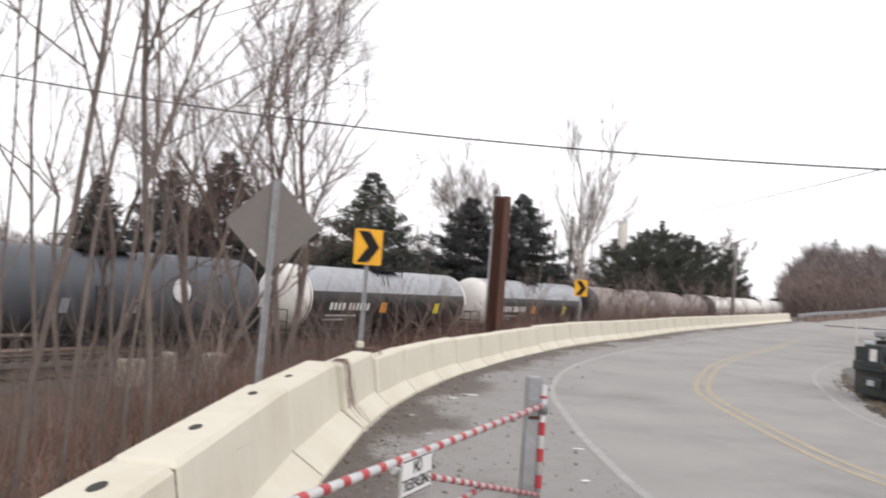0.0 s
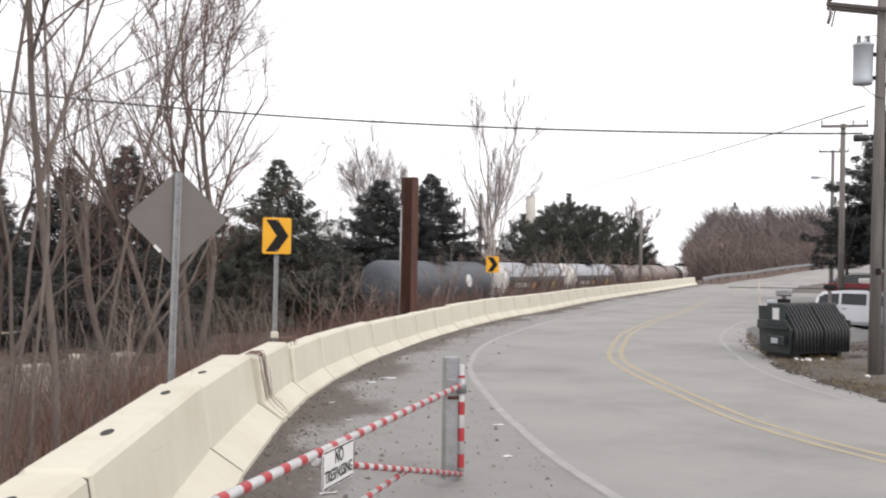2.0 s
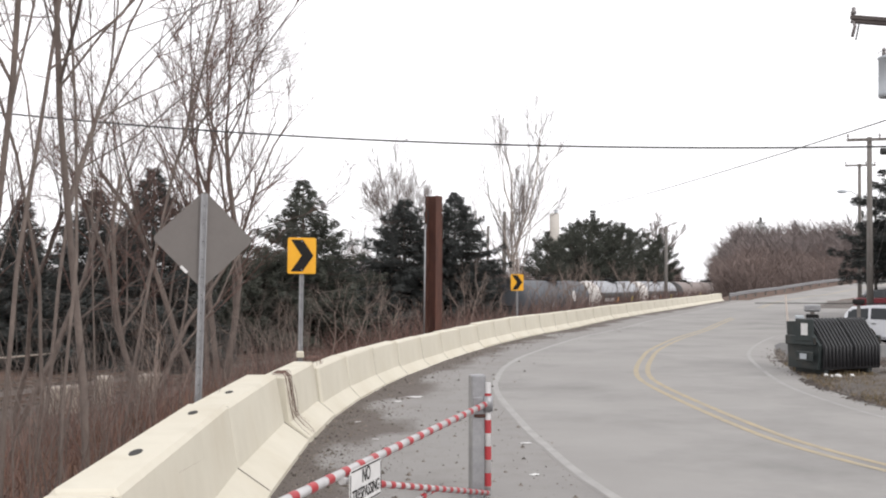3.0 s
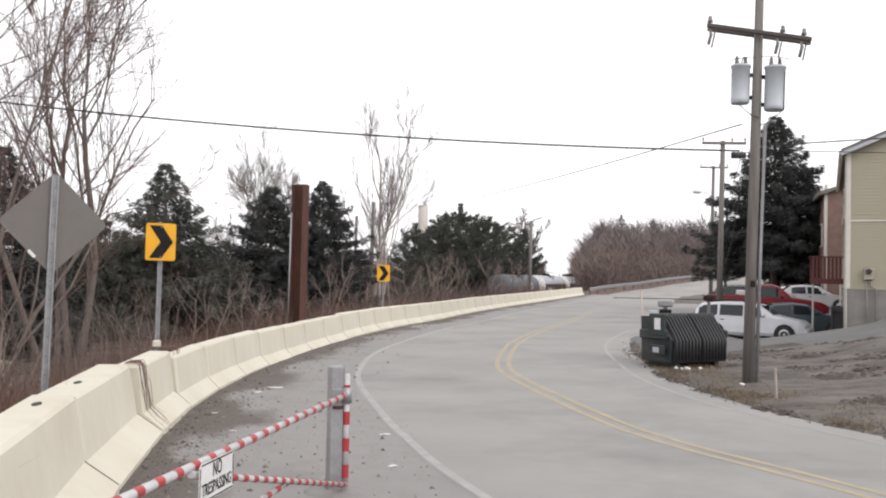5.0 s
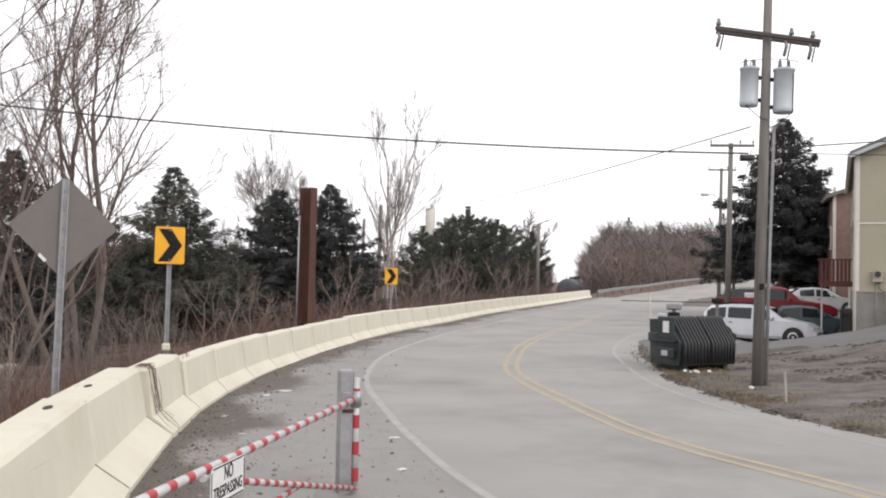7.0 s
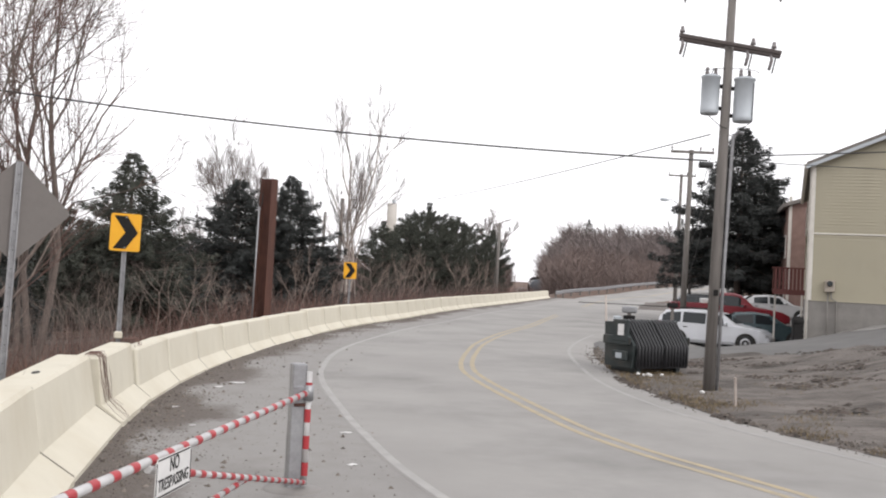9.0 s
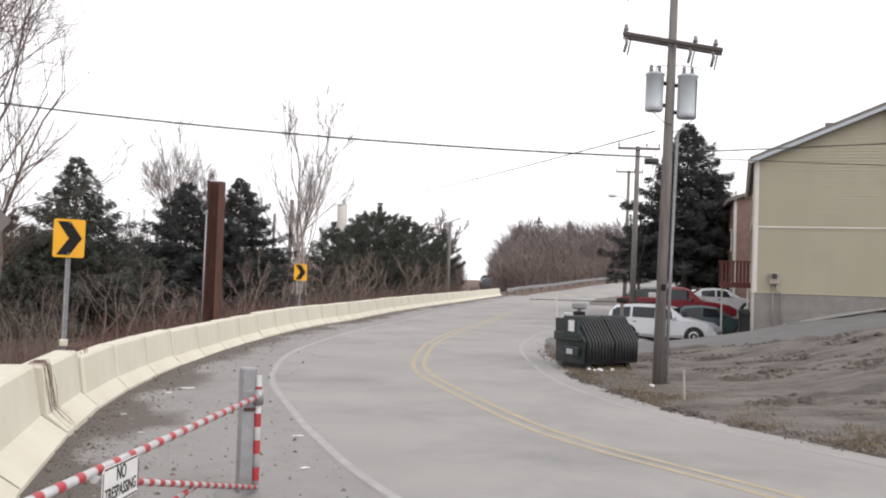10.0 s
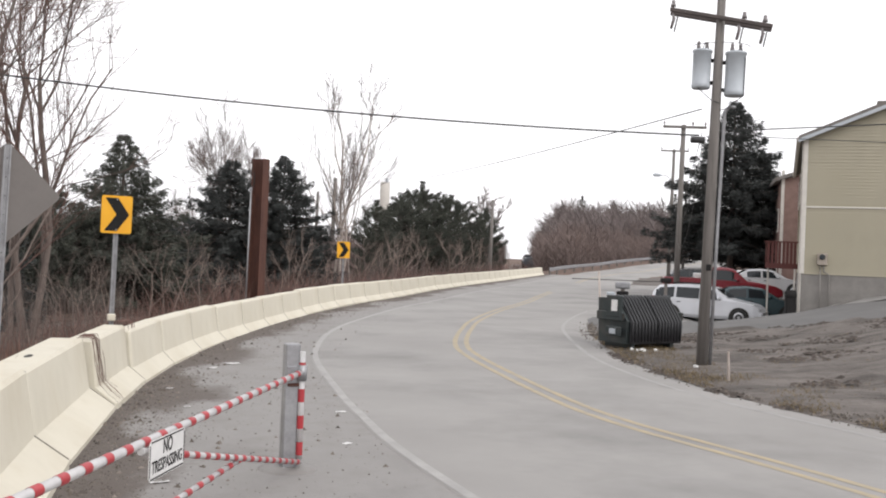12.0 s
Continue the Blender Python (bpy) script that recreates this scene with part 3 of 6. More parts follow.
def tank_car(m, col_top, col_low, col_end, label, name, mark=None, half=False):
    """Origin on the rails under the middle; length along y."""
    car = thing("tank_car", m, label, "tank car", "tank cars of the train")
    zc = 1.22 + TANK_R
    T = Matrix.Translation((0, 0, zc))
    def shell(prof, a0=0.0, a1=360.0, n=28):
        me = Mesh()
        full = a1 - a0 >= 359.9
        c = n if full else n + 1
        vs = []
        for y, r in prof:
            for j in range(c):
                a = radians(a0 + (a1 - a0) * j / n)
                vs.append((r * math.cos(a), y, zc + r * math.sin(a)))
        fs = [(i * c + j, i * c + (j + 1) % c, (i + 1) * c + (j + 1) % c, (i + 1) * c + j) for i in range(len(prof) - 1) for j in range(n if full else c - 1)]
        me.add(vs, fs, True)
        return me
    h = TANK_L / 2
    cyl = [(y, TANK_R) for y in np.linspace(-h + 0.55, h - 0.55, 9)]
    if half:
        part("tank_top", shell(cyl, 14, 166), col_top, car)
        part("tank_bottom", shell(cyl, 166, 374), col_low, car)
    else:
        part("tank_shell", shell(cyl), col_top, car)
    for sg in (-1, 1):
        prof = [(sg * (h - 0.55 + 0.55 * math.sin(a)), max(0.003, TANK_R * math.cos(a) ** 0.6)) for a in np.linspace(0, 1.5706, 10)]
        part("tank_head", shell(prof), col_end, car)
        band = shell([(sg * (h - 0.72), TANK_R + 0.012), (sg * (h - 0.60), TANK_R + 0.012)])
        part("weld_band", band, col_end, car)
    # centre sill, bolsters, couplers
    part("sill", Mesh().box((0, 0, 0.93), (0.62, TANK_L + 1.2, 0.34), b=0.03), M_BLACK, car)
    for sg in (-1, 1):
        y = sg * (h - 1.6)
        part("bolster", Mesh().box((0, y, 1.15), (2.5, 0.7, 0.5), b=0.06), M_BLACK, car)
        part("coupler", Mesh().box((0, sg * (h + 0.95), 0.86), (0.28, 0.75, 0.26), b=0.05), M_RUST, car)
        tr = part("truck", Mesh().box((0, y, 0.55), (0.35, 0.5, 0.35), b=0.04), M_BLACK, car)
        for sx in (-1, 1):
            fr = Mesh().prism([(-1.25, 0.42), (-1.25, 0.62), (-0.5, 0.62), (-0.35, 0.86), (0.35, 0.86), (0.5, 0.62), (1.25, 0.62), (1.25, 0.42), (0.45, 0.30), (-0.45, 0.30)],
                              sx * 1.02 - 0.07, sx * 1.02 + 0.07, pose(0, y, 0, 0, 0, 90))
            part("side_frame", fr, M_RUST, tr)
            for dy in (-0.89, 0.89):
                part("wheel", Mesh().lathe([(sx * 0.70 - 0.065, 0.40), (sx * 0.70 - 0.06, 0.457), (sx * 0.70 + 0.06, 0.457), (sx * 0.70 + 0.065, 0.40)], 20, "x", Matrix.Translation((0, y + dy, 0.457))), M_RUST, tr)
        # end platform and its railing
        part("end_platform", Mesh().box((0, sg * (h + 0.35), 1.12), (2.5, 0.75, 0.06)), M_BLACK, car)
        rail = Mesh()
        for sx in (-1.2, 1.2):
            rail.tube([(sx, sg * (h + 0.68), 1.12), (sx, sg * (h + 0.68), 2.15)], 0.025, 6)
        rail.tube([(-1.2, sg * (h + 0.68), 2.15), (1.2, sg * (h + 0.68), 2.15)], 0.025, 6)
        rail.tube([(-1.2, sg * (h + 0.68), 1.65), (1.2, sg * (h + 0.68), 1.65)], 0.025, 6)
        part("end_railing", rail, M_BLACK, car)
        for x in (-1.42, 1.42):
            lad = Mesh()
            lad.tube([(x, sg * (h - 0.9), 1.0), (x, sg * (h - 0.9), 2.3)], 0.02, 5)
            lad.tube([(x, sg * (h - 0.5), 1.0), (x, sg * (h - 0.5), 2.3)], 0.02, 5)
            for z in np.arange(1.1, 2.3, 0.3):
                lad.tube([(x, sg * (h - 0.9), z), (x, sg * (h - 0.5), z)], 0.015, 5)
            part("ladder", lad, M_BLACK, car)
    # top platform, manway and its guard rail
    zt = zc + TANK_R
    part("manway", Mesh().lathe([(zt - 0.1, 0.5), (zt + 0.22, 0.5), (zt + 0.26, 0.42)], 16), M_BLACK, car)
    part("top_platform", Mesh().box((0, 0, zt - 0.02), (1.9, 2.4, 0.05)), M_BLACK, car)
    gr = Mesh()
    for x in (-0.9, 0.9):
        for y in (-1.15, 0, 1.15):
            gr.tube([(x, y, zt - 0.3), (x, y, zt + 0.42)], 0.022, 5)
        gr.tube([(x, -1.15, zt + 0.42), (x, 1.15, zt + 0.42)], 0.022, 5)
    for y in (-1.15, 1.15):
        gr.tube([(-0.9, y, zt + 0.42), (0.9, y, zt + 0.42)], 0.022, 5)
    part("guard_rail", gr, M_BLACK, car)
    for x in (-1, 1):
        side = Mesh()
        for y in (-1.0, -0.6):
            side.tube([(x * 1.5, y, 1.0), (x * 1.5, y, zc), (x * 1.1, y, zt - 0.25)], 0.02, 5)
        for z in np.arange(1.1, zc + 0.2, 0.35):
            side.tube([(x * 1.5, -1.0, z), (x * 1.5, -0.6, z)], 0.016, 5)
        part("side_ladder", side, M_BLACK, car)
    if mark:
        for (y, z, w, hh, mm, nm) in mark:
            for sx in (-1, 1):
                ang = math.asin((z - zc) / TANK_R)
                if nm == "emblem":
                    part(nm, Mesh().lathe([(-0.02, 0.45), (0.012, 0.45)], 18, "x", Matrix.Translation((sx * TANK_R * math.cos(ang), y, z)) @ pose(0, 0, 0, 0, -sx * math.degrees(ang), 0)), mm, car)
                    continue
                part(nm, Mesh().box((sx * (TANK_R * math.cos(ang) + 0.005), y, z), (0.02, w, hh), pose(0, 0, 0, 0, -sx * math.degrees(ang), 0)), mm, car)
    return car


P_GREY = paint("tank_dark_grey", (0.078, 0.086, 0.10), 0.6, (0.05, 0.046, 0.046))
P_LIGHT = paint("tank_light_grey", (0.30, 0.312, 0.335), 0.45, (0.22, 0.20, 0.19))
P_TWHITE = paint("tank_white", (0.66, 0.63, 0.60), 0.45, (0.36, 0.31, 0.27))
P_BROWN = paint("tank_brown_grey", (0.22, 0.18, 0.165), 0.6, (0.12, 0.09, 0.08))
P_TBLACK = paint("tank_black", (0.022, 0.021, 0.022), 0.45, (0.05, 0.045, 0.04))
P_ORANGE = paint("orange_placard", (0.75, 0.30, 0.03))
P_PYEL = paint("yellow_placard", (0.75, 0.62, 0.05))
ZC = 1.22 + TANK_R
LETTERS = [(5.6 - 0.33 * k, ZC - 0.32, 0.2, 0.34, M_WHITE, "letter_bar") for k in range(4)] + [(4.1 - 0.3 * k, ZC - 0.32, 0.19, 0.34, M_WHITE, "letter_bar") for k in range(6)]
MARK_B = LETTERS + [(4.6, ZC - 0.75, 2.4, 0.07, M_WHITE, "letter_bar"), (5.0, ZC - 0.95, 1.6, 0.07, M_WHITE, "letter_bar"),
                    (1.2, ZC - 0.35, 0.6, 0.5, P_ORANGE, "placard"), (-4.0, ZC - 0.35, 0.5, 0.55, P_PYEL, "placard")]
# lettering sits towards the rear of each tank, which is at negative y
MARK_B = [(-y, z, w, hh, mm, nm) for y, z, w, hh, mm, nm in MARK_B]
MARK_A = [(3.0, ZC + 0.15, 0.75, 0.95, M_WHITE, "emblem"), (-2.2, ZC - 0.45, 0.35, 0.5, P_LIGHT, "placard"), (0.8, ZC - 0.45, 0.3, 0.5, P_LIGHT, "placard")]


def build_train():
    cars = [tank_car(Matrix(), P_GREY, P_GREY, P_GREY, "dark grey tank car with a white emblem, last of the train", "a", MARK_A)]
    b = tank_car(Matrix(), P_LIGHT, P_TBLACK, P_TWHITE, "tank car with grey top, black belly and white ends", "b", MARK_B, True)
    cars += [b, copy_thing(b, Matrix())]
    d = tank_car(Matrix(), P_BROWN, P_BROWN, P_TBLACK, "weathered brown-grey tank car with black ends", "d", MARK_B[-1:])
    cars += [d]
    e = tank_car(Matrix(), P_TWHITE, P_TWHITE, P_TWHITE, "dirty white tank car", "e", MARK_B[:4])
    k = tank_car(Matrix(), P_BROWN, P_BROWN, P_BROWN, "brown-grey tank car streaked with dirt", "k", MARK_B[:4])
    g = tank_car(Matrix(), P_TWHITE, P_TWHITE, P_TBLACK, "dirty white tank car with black ends", "g", MARK_B[:4])
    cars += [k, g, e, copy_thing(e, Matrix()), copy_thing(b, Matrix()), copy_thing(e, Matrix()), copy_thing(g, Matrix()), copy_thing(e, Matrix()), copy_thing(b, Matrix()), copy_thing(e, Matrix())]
    return cars


TRAIN = build_train()


def train_tail(t):
    """Metres along the track of the train's rear end."""
    return 15.1 + 17.85 * t


def motions():
    times = [k * 0.5 for k in range(25)]
    for i, car in enumerate(TRAIN):
        rows = []
        for t in times:
            s = train_tail(t) + CAR_PITCH * (i + 0.5)
            a, _ = track_point(s - 6)
            b, _ = track_point(s + 6)
            mid = (a + b) / 2
            h = math.degrees(math.atan2(b.x - a.x, b.y - a.y))
            rows.append((t, pose(mid.x, mid.y, RAIL_Z, 0, 0, -h)))
        walk(car, rows)


# ================= gate =================
def striped(name, a, b, r, parent, label, pitch=0.21, duty=0.42, base=None):
    """A white pipe from a to b with red tape bands as parts."""
    a, b = Vector(a), Vector(b)
    bar = part(name, Mesh().tube([a, b], r, 12), base or M_PIPE, parent, label)
    n = int((b - a).length / pitch)
    d = (b - a).normalized()
    for k in range(n):
        p = a + d * (pitch * (k + 0.35))
        part("red_band", Mesh().tube([p, p + d * pitch * duty], r + 0.0025, 12, cap=False), M_RED, bar)
    return bar


def build_gate():
    g = thing("swing_gate", pose(0.92, 9.02, 0), "red and white taped pipe gate arm on a hinge post", "gate")
    def loc(x, y, z):
        return (x - 0.92, y - 9.02, z)
    striped("hinge_post", loc(0.94, 9.03, 0.06), loc(0.94, 9.03, 1.08), 0.028, g, "red and white taped hinge pipe", 0.24, 0.5)
    end = loc(-0.93, 3.93, 0.89)
    striped("top_bar", loc(0.92, 9.0, 0.89), end, 0.027, g, "red and white taped top bar", 0.235, 0.36)
    striped("brace", loc(0.94, 8.98, 0.09), loc(-0.26, 5.70, 0.86), 0.022, g, "red and white taped brace", 0.2, 0.45)
    striped("lower_bar", loc(0.37, 7.46, 0.45), loc(-0.72, 4.46, 0.45), 0.02, g, "red and white taped lower bar", 0.2, 0.4)
    part("lower_post", Mesh().tube([loc(-0.72, 4.46, 0.45), loc(-0.74, 4.45, 0.88)], 0.02, 8), M_WHITE, g)
    part("collar", Mesh().tube([loc(0.94, 9.03, 0.82), loc(0.94, 9.03, 0.96)], 0.046, 12), M_GALV, g)
    post = thing("gate_post", pose(0.845, 9.08, 0, 0, 0, 10), "weathered grey steel gate post set in the gravel", "post")
    part("shaft", Mesh().box((0, 0, 0.57), (0.135, 0.12, 1.16), b=0.012), M_GALV, post)
    part("strap", Mesh().box((0.02, -0.01, 0.90), (0.16, 0.135, 0.10), b=0.008), M_GALV, post)
    part("strap", Mesh().box((0.02, -0.01, 0.78), (0.13, 0.13, 0.03), b=0.006), M_RUST, post)
    part("footing", Mesh().lathe([(-0.05, 0.30), (0.015, 0.27), (0.035, 0.12)], 18), M_SHOULDER, post)


def text_mesh(name, words, size, material, parent, m):
    c = bpy.data.curves.new(name, "FONT")
    c.body, c.size, c.align_x, c.align_y = words, size, "CENTER", "CENTER"
    c.extrude, c.offset = 0.0008, 0.0012
    ob = new(name, c)
    dg = bpy.context.evaluated_depsgraph_get()
    me = bpy.data.meshes.new_from_object(ob.evaluated_get(dg))
    bpy.data.objects.remove(ob)
    me.materials.clear()
    me.materials.append(material)
    o = new(name, me)
    o.parent = parent
    o.matrix_basis = m
    return o


def build_no_trespassing():
    yaw = math.degrees(math.atan2(2.85, 1.04))
    # plate hangs on the camera side of the bar; local x along the bar, local y up
    t = thing("no_trespassing_sign", pose(-0.105, 6.10, 0.795, 90, 0, yaw), "white no trespassing sign with a black border on the gate", "sign")
    t.matrix_world = pose(-0.125, 5.93, 0.80, 0, 0, yaw) @ pose(0, 0, 0, 90, 0, 0)
    w, h = 0.52, 0.225
    cut = 0.022
    rim = [(w / 2 - cut, -h / 2), (w / 2, -h / 2 + cut), (w / 2, h / 2 - cut), (w / 2 - cut, h / 2), (-w / 2 + cut, h / 2), (-w / 2, h / 2 - cut), (-w / 2, -h / 2 + cut), (-w / 2 + cut, -h / 2)]
    part("plate", Mesh().prism(rim, -0.002, 0.002, pose(0, 0, 0, -90, 0, 0)), M_WHITE, t)
    for (x, y, sx, sy) in ((0, h / 2 - 0.009, w - 0.045, 0.008), (0, -h / 2 + 0.009, w - 0.045, 0.008), (w / 2 - 0.009, 0, 0.008, h - 0.045), (-w / 2 + 0.009, 0, 0.008, h - 0.045)):
        part("border", Mesh().box((x, y, 0.003), (sx, sy, 0.002)), M_BLACK, t)
    for words, y in (("NO", 0.052), ("TRESPASSING", -0.045)):
        text_mesh("lettering", words, 0.115 if words == "NO" else 0.098, M_BLACK, t, pose(0, y, 0.0035) @ Matrix.Diagonal((0.76, 1, 1, 1)))


build_gate()
build_no_trespassing()


# ================= road signs and steel pile =================
def sign_post(parent, h, z0=-0.4):
    """A perforated U-channel post, hat profile."""
    m = Mesh()
    prof = [(-0.038, 0.0), (-0.022, 0.0), (-0.018, 0.03), (0.018, 0.03), (0.022, 0.0), (0.038, 0.0), (0.038, 0.005), (0.025, 0.005), (0.021, 0.035), (-0.021, 0.035), (-0.025, 0.005), (-0.038, 0.005)]
    n = len(prof)
    vs = [(x, y, z0) for x, y in prof] + [(x, y, h) for x, y in prof]
    m.add(vs, [(i, (i + 1) % n, (i + 1) % n + n, i + n) for i in range(n)])
    p = part("post", m, M_GALV, parent, "galvanised channel post")
    for k in range(int(h / 0.1)):
        part("bolt_hole", Mesh().box((0, -0.001 + 0.03 * 0, 0.05 + k * 0.1), (0.01, 0.004, 0.01)), M_DARK, p) if k % 2 == 0 and h > 2.8 else None


def chevron(m, size, zc, label, h):
    t = thing("chevron_sign", m, label, "road sign", "chevron signs along the bend")
    w, hh = size
    rc, out = w * 0.07, []
    for k, (sx, sz) in enumerate(((1, 1), (-1, 1), (-1, -1), (1, -1))):
        for q in (0, 30, 60, 90):
            an = radians(90 * k + q)
            out.append((sx * (w / 2 - rc) + rc * math.cos(an), zc + sz * (hh / 2 - rc) + rc * math.sin(an)))
    b = Mesh().prism(out, -0.033, -0.027)
    part("plate", b, M_YELLOW, t)
    c = Mesh()
    x0, x1, th = -w * 0.39, -w * 0.01, w * 0.42
    z1 = hh * 0.44
    poly = [(x0, z1), (x0 + th, z1), (x1 + th, 0), (x0 + th, -z1), (x0, -z1), (x1, 0)]
    c.add([(x, -0.0345, zc + z) for x, z in poly], [(0, 5, 2, 1), (5, 4, 3, 2)])
    part("chevron", c, M_BLACK, t, "black chevron pointing along the bend")
    for z in (-0.4, 0.4):
        part("bolt", Mesh().lathe([(-0.045, 0.012), (-0.033, 0.012)], 8, "y", Matrix.Translation((0, 0, zc + z * hh))), M_GALV, t)
    sign_post(t, zc + hh * 0.45)


p = az(-4.74, 16.9)
chevron(pose(p.x, p.y, gz(p.x, p.y), 0, 0.6, 4), (0.475, 0.61), 2.45 - gz(p.x, p.y), "yellow chevron alignment sign on a steel post behind the barrier", 2)
p = az(7.83, 40.0)
chevron(pose(p.x, p.y, gz(p.x, p.y), 0, 0, -12), (0.51, 0.66), 2.03 - gz(p.x, p.y), "small yellow chevron sign farther along the bend", 2)


def diamond_sign():
    p = az(-10.5, 11.4)
    z0 = gz(p.x, p.y)
    t = thing("warning_sign", pose(p.x, p.y, z0, 0, 1.2, 10), "back of a grey diamond warning sign on a channel post", "road sign")
    zc, d = 2.475 - z0, 0.555
    r = 0.05
    out = []
    for k in range(4):
        a = math.pi / 2 * k
        c = Vector((math.cos(a), math.sin(a))) * (d - r * 1.414)
        for q in (-45, -15, 15, 45):
            out.append((c.x + r * math.cos(a + radians(q)), c.y + r * math.sin(a + radians(q))))
    plate = Mesh().prism([(x, zc + z) for x, z in out], 0.04, 0.044)
    part("plate", plate, M_SIGNBACK, t, "bare grey aluminium back of the plate")
    part("bolt", Mesh().lathe([(-0.012, 0.012), (0.0, 0.012)], 8, "y", Matrix.Translation((0, 0, zc + 0.3))), M_GALV, t)
    part("bolt", Mesh().lathe([(-0.012, 0.012), (0.0, 0.012)], 8, "y", Matrix.Translation((0, 0, zc - 0.3))), M_GALV, t)
    sign_post(t, zc + d * 0.93)
    part("sticker", Mesh().box((-0.20, 0.038, zc - 0.34), (0.10, 0.002, 0.035), pose(0, 0, 0, 0, 45, 0)), M_WHITE, t)


diamond_sign()


def steel_pile():
    p = az(2.95, 29.0)
    z0 = gz(p.x, p.y) - 0.1
    h = 4.55 - z0
    t = thing("steel_pile", pose(p.x, p.y, z0, 0, 0.4, 55), "tall rust-brown steel H-pile standing behind the barrier", "steel pile")
    w, d, th = 0.36, 0.36, 0.022
    part("flange", Mesh().box((0, -d / 2, h / 2), (w, th, h), b=0.003), M_RUST, t)
    part("flange", Mesh().box((0, d / 2, h / 2), (w, th, h), b=0.003), M_RUST, t)
    part("web", Mesh().box((0, 0, h / 2), (th, d - th, h)), M_RUST, t)
    q = az(2.42, 28.6)
    c = thing("conduit", pose(q.x, q.y, gz(q.x, q.y), 0, 0.6, 0), "thin grey conduit with a wire loop beside the steel pile", "conduit")
    hh = 3.7 - gz(q.x, q.y)
    part("pipe", Mesh().tube([(0, 0, 0), (0, 0, hh)], 0.022, 8), M_GALV, c)
    part("clamp", Mesh().box((0, 0, hh - 0.05), (0.07, 0.07, 0.10), b=0.01), M_GALV, c)
    part("loop", Mesh().tube([(0.02 + 0.06 * math.sin(a), 0, hh + 0.22 - 0.2 * math.cos(a)) for a in np.linspace(0, 6.2, 14)], 0.01, 5), M_WIRE, c)


steel_pile()


# ================= utility poles and wires =================
def insulator(parent, p, up=True):
    s = 1 if up else -1
    part("insulator", Mesh().lathe([(0, 0.02), (s * 0.08, 0.02), (s * 0.09, 0.055), (s * 0.14, 0.05), (s * 0.15, 0.035), (s * 0.20, 0.04), (s * 0.22, 0.02)], 10, m=Matrix.Translation(p)), M_PORCELAIN, parent)


